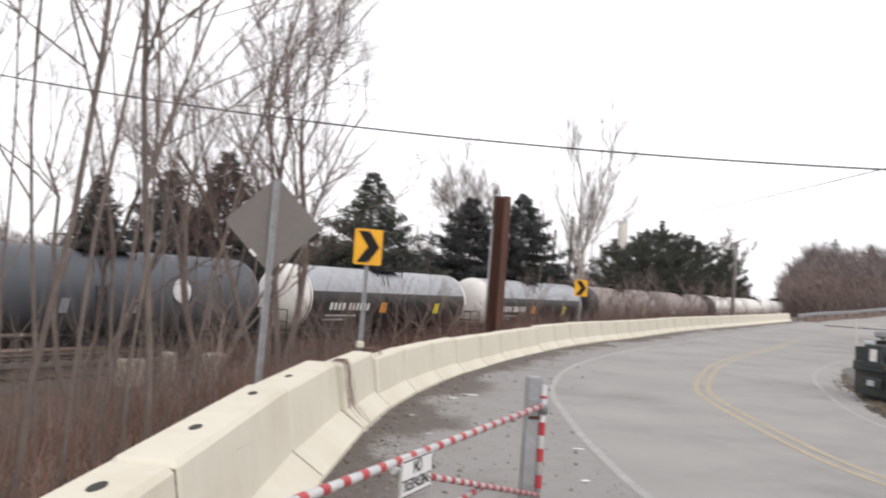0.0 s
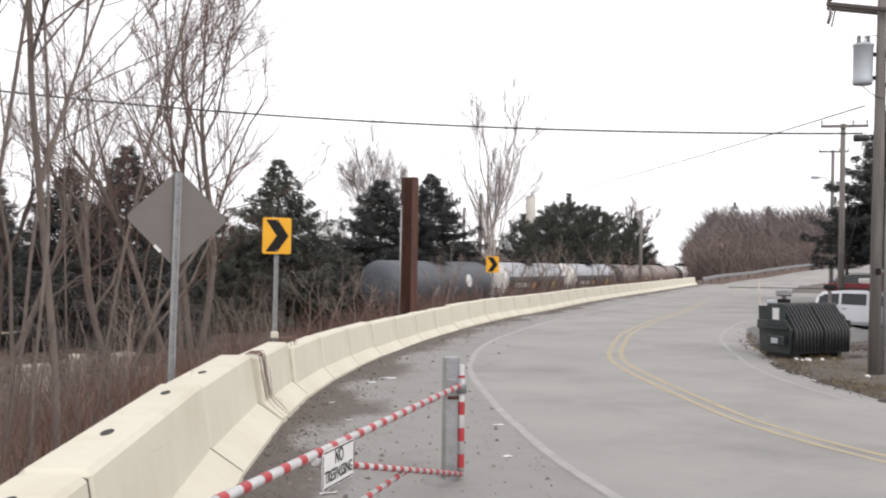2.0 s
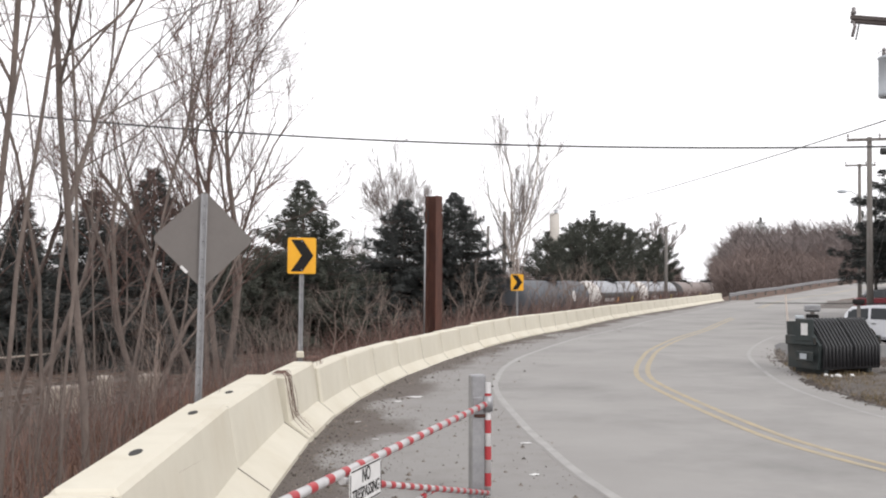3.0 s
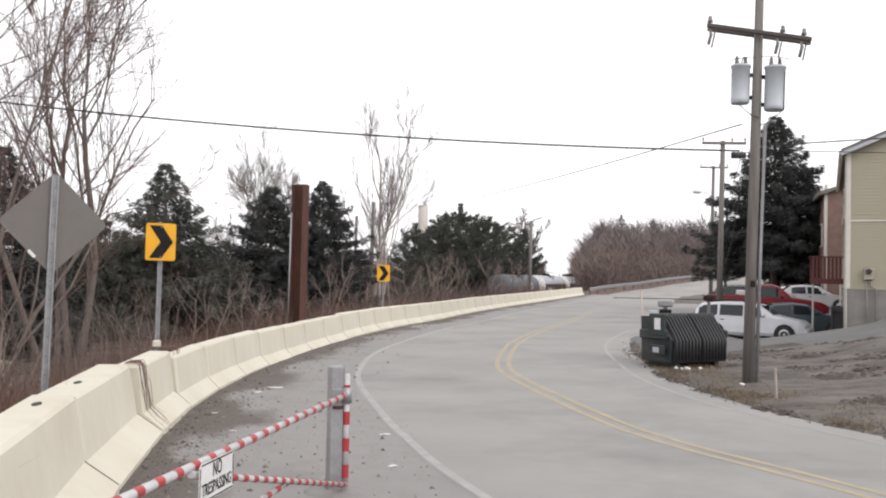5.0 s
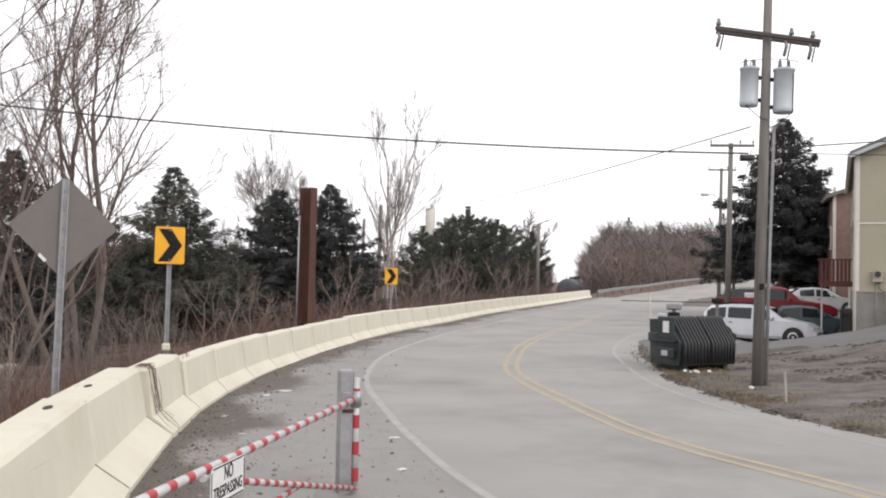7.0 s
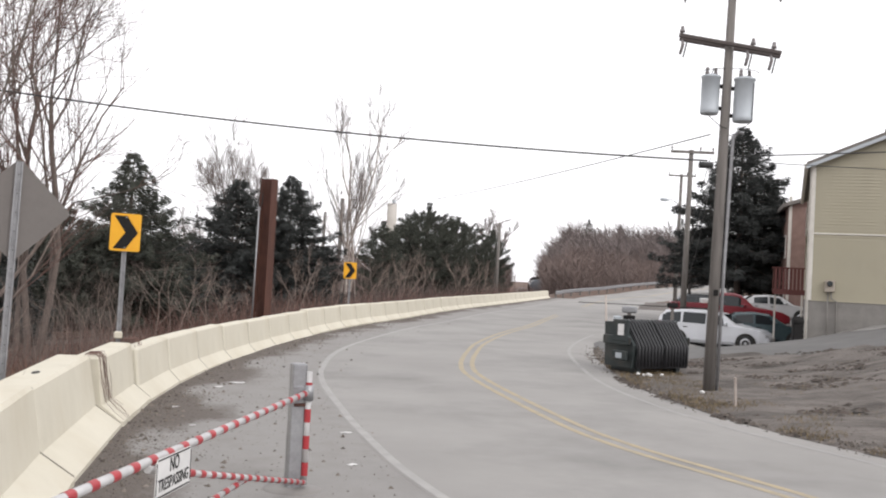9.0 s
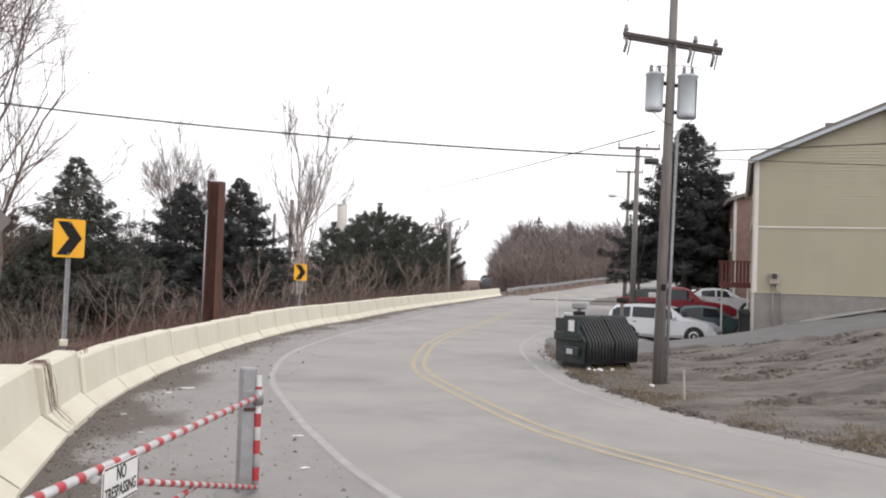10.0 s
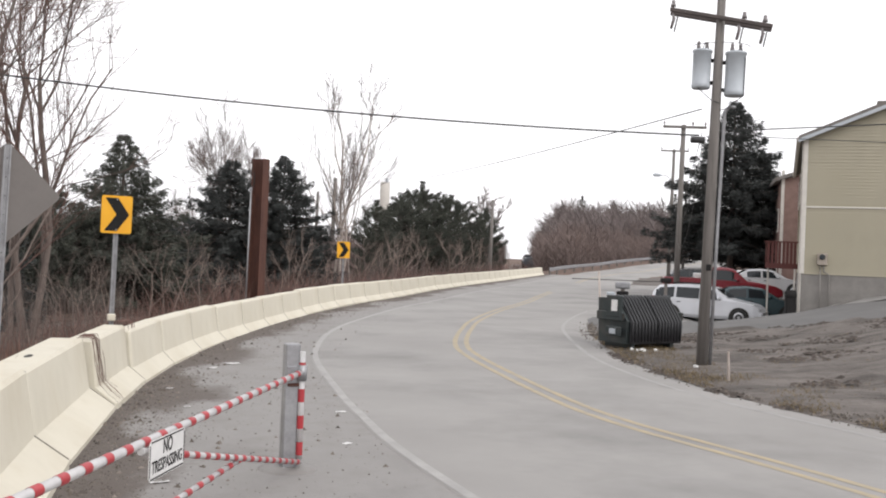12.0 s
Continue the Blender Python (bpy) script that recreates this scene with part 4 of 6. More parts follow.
def near_pole():
    p = az(28.45, 20.1)
    z0 = gz(p.x, p.y) - 0.05
    t = thing("utility_pole", pose(p.x, p.y, z0, 0, 1.15, 0), "weathered wooden utility pole with crossarms and two transformers", "utility pole")
    h = 8.15 - z0
    part("pole", Mesh().tube([(0, 0, 0), (0, 0, h * 0.5), (0, 0, h)], [0.112, 0.102, 0.076], 16), M_POLE, t)
    # paired lower crossarm
    yaw, tilt = -28, 10.0
    m = pose(0, 0, 6.83 - z0, 0, tilt, yaw)
    for d in (-0.15, 0.15):
        part("crossarm", Mesh().box((0, d, 0), (1.98, 0.08, 0.078), None, 0.01), M_ARM, t).matrix_basis = m
    for x in (-0.95, 0.45, 0.85):
        insulator(t, m @ Vector((x, 0.15, 0.05)))
    for x, y in ((-0.92, -0.15), (0.35, -0.15), (0.8, -0.15)):
        q = m @ Vector((x, y, -0.07))
        part("cutout", Mesh().tube([q, q + Vector((0.03, 0, -0.1)), q + Vector((-0.02, 0, -0.3))], [0.02, 0.035, 0.03], 8), M_PORCELAIN, t, "porcelain fuse cutout")
        part("fuse_tube", Mesh().tube([q + Vector((0.11, 0, -0.06)), q + Vector((0.05, 0, -0.36))], 0.014, 6), M_BLACK, t)
    # top crossarm with braces
    m2 = pose(0, 0, 8.02 - z0, 0, 0, -28)
    part("crossarm", Mesh().box((0, -0.13, 0), (1.78, 0.085, 0.09), None, 0.01), M_ARM, t).matrix_basis = m2
    for sx in (-1, 1):
        part("brace", Mesh().tube([m2 @ Vector((sx * 0.32, -0.13, -0.05)), (0, 0, 7.72 - z0)], 0.012, 6), M_GALV, t)
        q = m2 @ Vector((sx * 0.9, -0.13, -0.06))
        part("insulator", Mesh().tube([q, q + Vector((0, 0, -0.14)), q + Vector((0, 0, -0.3))], [0.02, 0.05, 0.015], 8), M_PORCELAIN, t)
    # transformer cans
    right = Vector((math.cos(radians(28)), -math.sin(radians(28)), 0))
    for k, (d, za, zb, rr) in enumerate(((-0.31, 5.46, 6.17, 0.18), (0.33, 5.32, 6.13, 0.195))):
        c = right * d
        can = part("transformer", Mesh().lathe([(za - z0, rr * 0.9), (za - z0 + 0.03, rr), (za - z0 + 0.10, rr), (za - z0 + 0.105, rr * 0.985), (zb - z0, rr * 0.985), (zb - z0 + 0.01, rr * 1.07), (zb - z0 + 0.05, rr * 1.07), (zb - z0 + 0.08, rr * 0.6)], 24,
                                               m=Matrix.Translation(c)), M_CAN, t, "grey pole-mounted transformer can")
        for q in (-0.09, 0.09):
            part("bushing", Mesh().lathe([(0, 0.03), (0.05, 0.045), (0.09, 0.03), (0.13, 0.04), (0.17, 0.012)], 8, m=Matrix.Translation(c + Vector((q, 0, zb - z0 + 0.06)))), M_PORCELAIN, can)
        part("hanger", Mesh().box(right * d * 0.45 + Vector((0, 0, zb - z0 - 0.15)), (0.22, 0.06, 0.07), pose(0, 0, 0, 0, 0, -28)), M_BLACK, t)
        part("hanger", Mesh().box(right * d * 0.45 + Vector((0, 0, za - z0 + 0.12)), (0.22, 0.06, 0.07), pose(0, 0, 0, 0, 0, -28)), M_BLACK, t)
        drop = right * d * 1.35
        part("lead", Mesh().tube([c + Vector((0, -0.1, zb - z0 + 0.2)), drop + Vector((0, -0.12, zb - z0 - 0.1)), drop + Vector((0, -0.12, za - z0)), right * d * 0.5 + Vector((0, -0.15, za - z0 - 0.25)), Vector((0, -0.15, za - z0 - 0.3))], 0.009, 5), M_WIRE, t)
    arc = [right * (0.55 * math.cos(a)) + Vector((0, -0.08, 6.28 - z0 + 0.09 * math.sin(a))) for a in np.linspace(0, math.pi, 9)]
    part("lead", Mesh().tube(arc, 0.007, 5), M_WIRE, t)
    # riser conduit
    part("riser", Mesh().tube([right * 0.14 + Vector((0, -0.03, 0)), right * 0.14 + Vector((0, -0.03, 2.6)), right * 0.16 + Vector((0, -0.03, 5.0 - z0)), right * 0.25 + Vector((0, -0.03, 5.12 - z0)), right * 0.36 + Vector((0, -0.03, 5.1 - z0))], 0.034, 10), M_GALV, t, "pale grey riser conduit")
    part("tag", Mesh().box(right * 0.03 + Vector((-0.07, -0.13, 2.0)), (0.09, 0.01, 0.12), pose(0, 0, 0, 0, 0, -28)), M_BLACK, t)


near_pole()
NP = az(28.4, 20.05)


def cable(name, a, b, sag, r, label, n=40):
    a, b = Vector(a), Vector(b)
    pts = [a.lerp(b, k / n) - Vector((0, 0, 4 * sag * (k / n) * (1 - k / n))) for k in range(n + 1)]
    return tagged(part(name, Mesh().tube(pts, r, 6), M_WIRE), label, "cable")


cable("cable", (9.36, 17.7, 4.53), (-30.4, 27.7, 10.17), 1.35, 0.017, "thick black overhead cable strung across the road", 80)
box = cable("splice_box", (9.46, 17.66, 4.44), (9.2, 17.73, 4.44), 0, 0.065, "black splice enclosure hung on the overhead cable", 3)
cable("cable", (9.6, 17.65, 4.62), (38, 6.4, 7.4), 0.25, 0.012, "black overhead cable from the pole towards the house")
cable("cable", (9.6, 17.65, 4.55), (38, 6.4, 4.9), 0.3, 0.008, "thin overhead cable from the pole towards the house")
cable("cable", (9.4, 17.7, 5.05), (20.2, 145, 12.6), 1.0, 0.012, "thin wire running off over the railway")
for k in range(3):
    cable("cable", (9.45, 17.75, 4.6 - 0.3 * k), (21.5, 42.6, 5.4 - 1.1 * k), 0.5 + 0.25 * k, 0.007, "slack service wire between the poles")
for x in (-0.85, 0.85):
    cable("cable", (NP.x + x * 0.8, NP.y - x * 0.5, 7.75), (NP.x + x * 0.8 + 2.0, NP.y - x * 0.5 - 60, 8.6), 0.6, 0.006, "thin high power line leaving the pole")


def far_utility_pole(bearing, r, top, label, arms=1, lamp=False, rad=0.13):
    p = az(bearing, r)
    z0 = gz(p.x, p.y)
    t = thing("utility_pole", pose(p.x, p.y, z0, 0, 0.6, 0), label, "utility pole", "utility poles along the road")
    h = top - z0
    part("pole", Mesh().tube([(0, 0, -0.1), (0, 0, h)], [rad * 1.15, rad * 0.8], 10), M_POLE, t)
    for k in range(arms):
        z = h - 0.12 - 0.9 * k
        part("crossarm", Mesh().box((0, -0.12, z), (2.0, 0.09, 0.12), pose(0, 0, 0, 0, 0, -20)), M_POLE, t)
        for x in (-0.9, 0.35, 0.9):
            insulator(t, (x, -0.12 - x * 0.34, z + 0.05))
    if lamp:
        part("lamp_arm", Mesh().tube([(0, 0, h - 2.3), (-0.6, 0, h - 1.95), (-1.0, 0, h - 1.95)], 0.03, 6), M_GALV, t)
        part("lamp_head", Mesh().lathe([(-0.35, 0.06), (-0.2, 0.13), (0.15, 0.12), (0.35, 0.05)], 10, "x", Matrix.Translation((-1.25, 0, h - 1.97))), M_CAN, t)
    return t


far_utility_pole(26.85, 48.0, 8.55, "wooden utility pole with a crossarm beside the car park")
far_utility_pole(26.38, 75.0, 10.4, "distant wooden utility pole with a street lamp", lamp=True)
far_utility_pole(27.15, 62.0, 7.0, "slim distant pole beside the road", 0, rad=0.08)
far_utility_pole(16.25, 110.0, 8.25, "bare wooden pole behind the barrier by the tracks", 0, rad=0.2)
far_utility_pole(7.1, 200.0, 16.5, "far-off bare pole beyond the railway", 0, rad=0.45)
far_utility_pole(6.15, 200.0, 13.6, "far-off bare pole beyond the railway", 0, rad=0.35)


def far_tower():
    p = az(10.03, 260.0)
    t = thing("water_tower", pose(p.x, p.y, -2), "pale cylindrical tower far beyond the trees", "tower")
    part("shaft", Mesh().lathe([(0, 1.3), (22.0, 1.3), (22.2, 1.25), (22.3, 0.6)], 24), M_TRIM, t)
    part("mast", Mesh().tube([(0.4, 0, 22), (0.4, 0, 23.2)], 0.4, 6), M_CAN, t)


far_tower()


# ================= guardrail =================
def build_guardrail():
    line = offset(LEFT_EDGE, -1.5)
    line = line[(line[:, 1] > 96.5) & (line[:, 1] < 175)]
    t = thing("guardrail", Matrix(), "galvanised steel guardrail on posts along the rising road", "guardrail")
    prof = [(-0.0, 0.40), (0.08, 0.44), (0.08, 0.52), (0.0, 0.56), (0.0, 0.60), (0.08, 0.64), (0.08, 0.72), (0.0, 0.76)]
    n = len(prof)
    nr = offset(line, 1.0) - line
    vs = []
    for i in range(len(line)):
        z = float(road_z(line[i, 0], line[i, 1]))
        vs += [(line[i, 0] + nr[i, 0] * x, line[i, 1] + nr[i, 1] * x, z + q) for x, q in prof]
    m = Mesh().add(vs, [(i * n + k, i * n + k + 1, (i + 1) * n + k + 1, (i + 1) * n + k) for i in range(len(line) - 1) for k in range(n - 1)])
    part("beam", m, M_GALV, t)
    for i in range(2, len(line), 8):
        z = float(road_z(line[i, 0], line[i, 1]))
        part("post", Mesh().box((line[i, 0] - nr[i, 0] * 0.1, line[i, 1] - nr[i, 1] * 0.1, z + 0.2), (0.16, 0.16, 1.2)), M_POLE, t)


build_guardrail()


# ================= house =================
def build_house():
    c = az(33.45, 38.0)
    gdir = 122.5                      # bearing along the gable wall
    yaw = 90 - gdir                   # local x runs along the gable, local y away
    t = thing("house", pose(c.x, c.y, 0, 0, 0, yaw), "two-storey house with pale yellow vinyl siding and gable roof", "house")
    W, D, zf, ze, zr = 8.7, 15.0, 1.80, 6.72, 8.55
    part("foundation", Mesh().box((W / 2, D / 2, (zf - 1.5) / 2), (W - 0.04, D - 0.04, zf + 1.5)), M_FOUND, t, "grey block foundation wall")
    part("wall", Mesh().prism([(0.03, zf), (W - 0.03, zf), (W - 0.03, ze), (W / 2, zr - 0.02), (0.03, ze)], 0.03, D), M_SIDING, t, "yellow vinyl siding wall")
    z, k = zf, 0
    step = 0.115
    strip = None
    while z < zr - 0.15:
        if z < ze:
            x0, x1 = 0.0, W
        else:
            f = (z - ze) / (zr - ze)
            x0, x1 = W / 2 * f, W - W / 2 * f
        me = Mesh()
        me.add([(x0, -0.004, z), (x1, -0.004, z), (x1, 0.016, z + step), (x0, 0.016, z + step), (x0, 0.03, z), (x1, 0.03, z)], [(0, 1, 2, 3), (0, 4, 5, 1)])
        part("siding_strip", me, M_SIDING, t)
        if z < ze:
            me = Mesh()
            me.add([(-0.004, 0, z), (-0.004, D, z), (0.016, D, z + step), (0.016, 0, z + step), (0.03, 0, z), (0.03, D, z)], [(0, 3, 2, 1), (0, 1, 5, 4)])
            part("siding_strip", me, M_SIDING, t)
        z += step
        k += 1
    part("belly_band", Mesh().box((W / 2, -0.008, zf + 2.42), (W, 0.03, 0.05)), M_TRIM, t)
    part("corner_trim", Mesh().box((0.03, -0.005, (ze + zf) / 2 + 0.02), (0.14, 0.03, ze - zf)), M_TRIM, t)
    part("corner_trim", Mesh().box((-0.012, 0.07, (ze - 0.4) / 2), (0.03, 0.14, ze + 0.2)), M_TRIM, t)
    part("downspout", Mesh().box((-0.06, 0.2, (ze + 0.2) / 2), (0.07, 0.09, ze - 0.2), b=0.01), M_TRIM, t)
    for sx in (-1, 1):
        xe = W / 2 + sx * (W / 2 + 0.24)
        sl = (zr - ze) / (W / 2)
        zo = ze - sl * 0.24
        roof = Mesh().prism([(W / 2, zr), (xe, zo), (xe, zo + 0.14), (W / 2, zr + 0.16)], -0.28, D + 0.3)
        part("roof", roof, M_SHINGLE, t, "grey shingled roof slope")
        part("rake_board", Mesh().prism([(W / 2, zr - 0.10), (xe, zo - 0.10), (xe, zo + 0.03), (W / 2, zr + 0.03)], -0.285, -0.255), M_CAN, t)
        part("gutter", Mesh().box((xe, D / 2, zo + 0.02), (0.14, D + 0.5, 0.13), b=0.02), M_TRIM, t)
    for y in (3.0, 8.0, 12.0):
        win = part("window", Mesh().box((-0.02, y, ze - 1.3), (0.06, 1.0, 1.3)), M_TRIM, t)
        part("pane", Mesh().box((-0.052, y, ze - 1.3), (0.02, 0.84, 1.14)), M_GLASS, win)
    # meter on the gable
    me = part("meter_box", Mesh().box((0.70, -0.09, zf + 0.55), (0.34, 0.16, 0.42), b=0.02), M_STONE, t, "grey electric meter box")
    part("meter_dial", Mesh().lathe([(-0.26, 0.07), (-0.24, 0.10), (-0.16, 0.10)], 14, "y", Matrix.Translation((0.70, 0, zf + 0.63))), M_GLASS, me)
    part("meter_pipe", Mesh().tube([(0.75, -0.06, zf + 0.35), (0.77, -0.06, zf + 0.1), (0.95, -0.06, zf), (0.95, -0.06, 0.2)], 0.025, 8), M_FOUND, me)
    part("meter_pipe", Mesh().tube([(0.65, -0.05, zf + 0.35), (0.65, -0.05, 0.2)], 0.02, 8), M_FOUND, me)
    part("flood_light", Mesh().box((0.12, 0.3, ze - 1.35), (0.25, 0.2, 0.12), pose(0, 0, 0, 0, 20, 0), 0.02), M_CAN, t)
    # vent box on the ridge
    part("roof_vent", Mesh().box((W / 2 - 1.75, 1.6, zr - 0.55), (0.3, 0.3, 0.5), b=0.02), M_SHINGLE, t)
    # deck at the front
    dk = thing("deck", pose(c.x, c.y, 0, 0, 0, yaw), "red-brown stained wooden deck with a slatted railing", "deck")
    x0, x1, y0, y1, zd = -1.25, -0.1, 1.3, 4.4, 2.06
    part("floor", Mesh().box(((x0 + x1) / 2, (y0 + y1) / 2, zd), (x1 - x0, y1 - y0, 0.2)), M_DECK, dk)
    for x, y in ((x0 + 0.06, y1 - 0.06), (x1 - 0.1, y0 + 0.06)):
        part("post", Mesh().box((x, y, 0.9), (0.07, 0.07, 2.2), b=0.01), M_TRIM, dk, "pale support post")
    part("hand_rail", Mesh().box(((x0 + x1) / 2, y0, zd + 0.90), (x1 - x0, 0.1, 0.05)), M_DECK, dk)
    part("hand_rail", Mesh().box((x0, (y0 + y1) / 2, zd + 0.90), (0.1, y1 - y0, 0.05)), M_DECK, dk)
    for x in np.arange(x0 + 0.1, x1, 0.135):
        part("slat", Mesh().box((x, y0, zd + 0.45), (0.09, 0.025, 0.88)), M_DECK, dk)
    for y in np.arange(y0 + 0.1, y1, 0.135):
        part("slat", Mesh().box((x0, y, zd + 0.45), (0.025, 0.09, 0.88)), M_DECK, dk)


build_house()


def townhouse():
    c = az(32.35, 56.0)
    t = thing("townhouse", pose(c.x, c.y, 0, 0, 0, -28), "red-brown townhouse behind the yellow house", "house")
    W, D, ze, zr = 8.0, 12.0, 6.7, 8.0
    part("wall", Mesh().prism([(0, -1), (W, -1), (W, ze), (W / 2, zr), (0, ze)], 0, D), M_BROWNRED, t)
    part("roof", Mesh().prism([(-0.4, ze - 0.1), (W / 2, zr), (W + 0.4, ze - 0.1), (W + 0.4, ze + 0.1), (W / 2, zr + 0.2), (-0.4, ze + 0.1)], -0.3, D + 0.3), M_SHINGLE, t)
    part("corner_trim", Mesh().box((0, -0.02, ze / 2), (0.16, 0.05, ze + 1)), M_TRIM, t)
    for y in (2.5, 6.5):
        for z in (1.6, 4.6):
            w = part("window", Mesh().box((-0.02, y, z), (0.08, 1.0, 1.3)), M_TRIM, t)
            part("pane", Mesh().box((-0.062, y, z), (0.02, 0.82, 1.12)), M_GLASS, w)


townhouse()


# ================= driveway =================
def driveway():
    a = [(10.9, 26.6), (13.6, 26.4), (17.0, 24.4), (19.0, 22.6), (23, 18.5), (29, 12)]
    b = [(12.9, 32.6), (17.0, 32.4), (20.9, 30.9), (23.2, 26.9), (28, 22.5), (35, 16)]
    A, B = spline(a, 0.4), spline(b, 0.4)
    n = min(len(A), len(B))
    A, B = A[np.linspace(0, len(A) - 1, n).astype(int)], B[np.linspace(0, len(B) - 1, n).astype(int)]
    vs, fs, c = [], [], 7
    for i in range(n):
        for k in range(c):
            p = A[i] * (1 - k / (c - 1)) + B[i] * k / (c - 1)
            vs.append((p[0], p[1], gz(p[0], p[1]) + (0.075 if 0 < k < c - 1 and i > 0 else -0.10)))
    fs = [(i * c + k, i * c + k + 1, (i + 1) * c + k + 1, (i + 1) * c + k) for i in range(n - 1) for k in range(c - 1)]
    flat("driveway", vs, fs, M_DRIVE, "asphalt driveway rising past the house", "driveway")
    # car park
    vs, fs = [], []
    for i in range(30):
        for k in range(16):
            x, y = 12.2 + k * 1.4 + i * 0.42, 30.6 + i * 1.5 - k * 0.28
            vs.append((x, y, gz(x, y) + (0.06 if k > 0 else -0.05)))
    fs = [(i * 16 + k, i * 16 + k + 1, (i + 1) * 16 + k + 1, (i + 1) * 16 + k) for i in range(29) for k in range(15)]
    flat("car_park", vs, fs, M_ASPHALT, "asphalt car park beside the road", "car park")


driveway()


# ================= cars =================
def car(m, kind, body_mat, label, group="parked cars"):
    """Length along x, front at +x, wheels on z = 0."""
    t = thing("car" if kind != "pickup" else "pickup_truck", m, label, "car" if kind != "pickup" else "pickup truck", group)
    if kind == "suv":
        L, W, wb, wr = 4.55, 1.78, 2.75, 0.335
        st = [(-2.27, .42, .80, .85, .72), (-2.2, .30, .95, 1.25, .84), (-1.95, .26, 1.0, 1.50, .88), (-1.2, .24, 1.0, 1.57, .89), (-.3, .24, .98, 1.57, .89), (.35, .24, .97, 1.48, .89),
              (.95, .24, .96, 1.06, .88), (1.35, .25, .95, .97, .87), (1.9, .27, .85, .87, .83), (2.15, .30, .70, .72, .74), (2.27, .40, .55, .57, .62)]
    elif kind == "sedan":
        L, W, wb, wr = 4.6, 1.76, 2.7, 0.32
        st = [(-2.3, .42, .75, .77, .68), (-2.2, .30, .90, .95, .82), (-1.6, .24, .95, 1.0, .87), (-1.0, .22, .94, 1.36, .88), (-.3, .22, .93, 1.42, .88), (.3, .22, .92, 1.36, .88),
              (1.0, .22, .91, .95, .87), (1.5, .24, .85, .87, .85), (2.0, .27, .76, .78, .80), (2.3, .40, .58, .60, .62)]
    else:
        L, W, wb, wr = 5.5, 1.92, 3.4, 0.39
        st = [(-2.75, .5, 1.18, 1.2, .92), (-2.7, .45, 1.26, 1.28, .94), (-.75, .42, 1.26, 1.28, .95), (-.74, .42, 1.2, 1.66, .94), (-.6, .42, 1.2, 1.80, .94), (.2, .42, 1.18, 1.82, .94), (.5, .42, 1.16, 1.74, .94),
              (1.1, .42, 1.12, 1.22, .94), (1.6, .42, 1.10, 1.16, .93), (2.4, .45, 1.0, 1.02, .90), (2.7, .48, .85, .87, .82), (2.75, .5, .7, .72, .74)]
    m_b = Mesh()
    n = 12
    vs = []
    for x, zb, zm, zt, hw in st:
        cabin = zt - zm > 0.12
        rt = hw * (0.78 if cabin else 0.93)
        ring = [(hw * 0.9, zb), (hw, zb + 0.12), (hw, (zb + zm) / 2), (hw * 0.985, zm), (rt + (0.02 if cabin else 0), zt - 0.07 if cabin else zt - 0.02), (rt * 0.85, zt)]
        ring = ring + [(-y, z) for y, z in reversed(ring)]
        vs += [(x, y, z) for y, z in ring]
    fs = [(i * n + k, i * n + (k + 1) % n, (i + 1) * n + (k + 1) % n, (i + 1) * n + k) for i in range(len(st) - 1) for k in range(n)]
    fs += [tuple(reversed(range(n))), tuple((len(st) - 1) * n + k for k in range(n))]
    m_b.add(vs, fs, False)
    part("body", m_b, body_mat, t)
    # side glass between belt and roof
    cab = [s for s in st if s[3] - s[2] > 0.2]
    full = [s for s in st]
    def roof_at(x):
        return float(np.interp(x, [s[0] for s in st], [s[3] for s in st]))
    def belt_at(x):
        return float(np.interp(x, [s[0] for s in st], [s[2] for s in st]))
    def hw_at(x):
        return float(np.interp(x, [s[0] for s in st], [s[4] for s in st]))
    xa, xb = cab[0][0], cab[-1][0]
    spans = {"suv": [(-2.05, -1.28), (-1.18, -.25), (-.15, .62)], "sedan": [(-1.05, -.35), (-.25, .62)], "pickup": [(-.62, .72)]}[kind]
    for a, b in spans:
        for sg in (-1, 1):
            g = Mesh()
            vs = []
            xs = np.linspace(a, b, 5)
            for x in xs:
                zt, zm, hw = roof_at(x), belt_at(x), hw_at(x)
                for f in (0.06, 0.84):
                    z = zm + (zt - 0.03 - zm) * f
                    y = hw * 0.985 + (hw * 0.80 - hw * 0.985) * ((z - zm) / max(0.05, zt - 0.07 - zm))
                    vs.append((x, sg * (y + 0.018), z))
            g.add(vs, [(2 * i, 2 * i + 2, 2 * i + 3, 2 * i + 1) for i in range(4)])
            part("window", g, M_GLASS, t)
    # windscreen and rear glass
    for idx in ([i for i in range(len(st) - 1) if st[i][3] - st[i + 1][3] > 0.2 and st[i][0] > 0][:1] + [i for i in range(len(st) - 1) if st[i + 1][3] - st[i][3] > 0.2 and st[i][0] < 0][:1]):
        a, b = st[idx], st[idx + 1]
        g = Mesh()
        vs = []
        for f in (0.12, 0.92):
            x, zt, hw = a[0] + (b[0] - a[0]) * f, a[3] + (b[3] - a[3]) * f, (a[4] + (b[4] - a[4]) * f) * 0.68
            nx, nz = -(b[3] - a[3]), b[0] - a[0]
            q = math.hypot(nx, nz)
            vs += [(x + nx / q * 0.012, -hw, zt + nz / q * 0.012), (x + nx / q * 0.012, hw, zt + nz / q * 0.012)]
        g.add(vs, [(0, 1, 3, 2)])
        part("windscreen", g, M_GLASS, t)
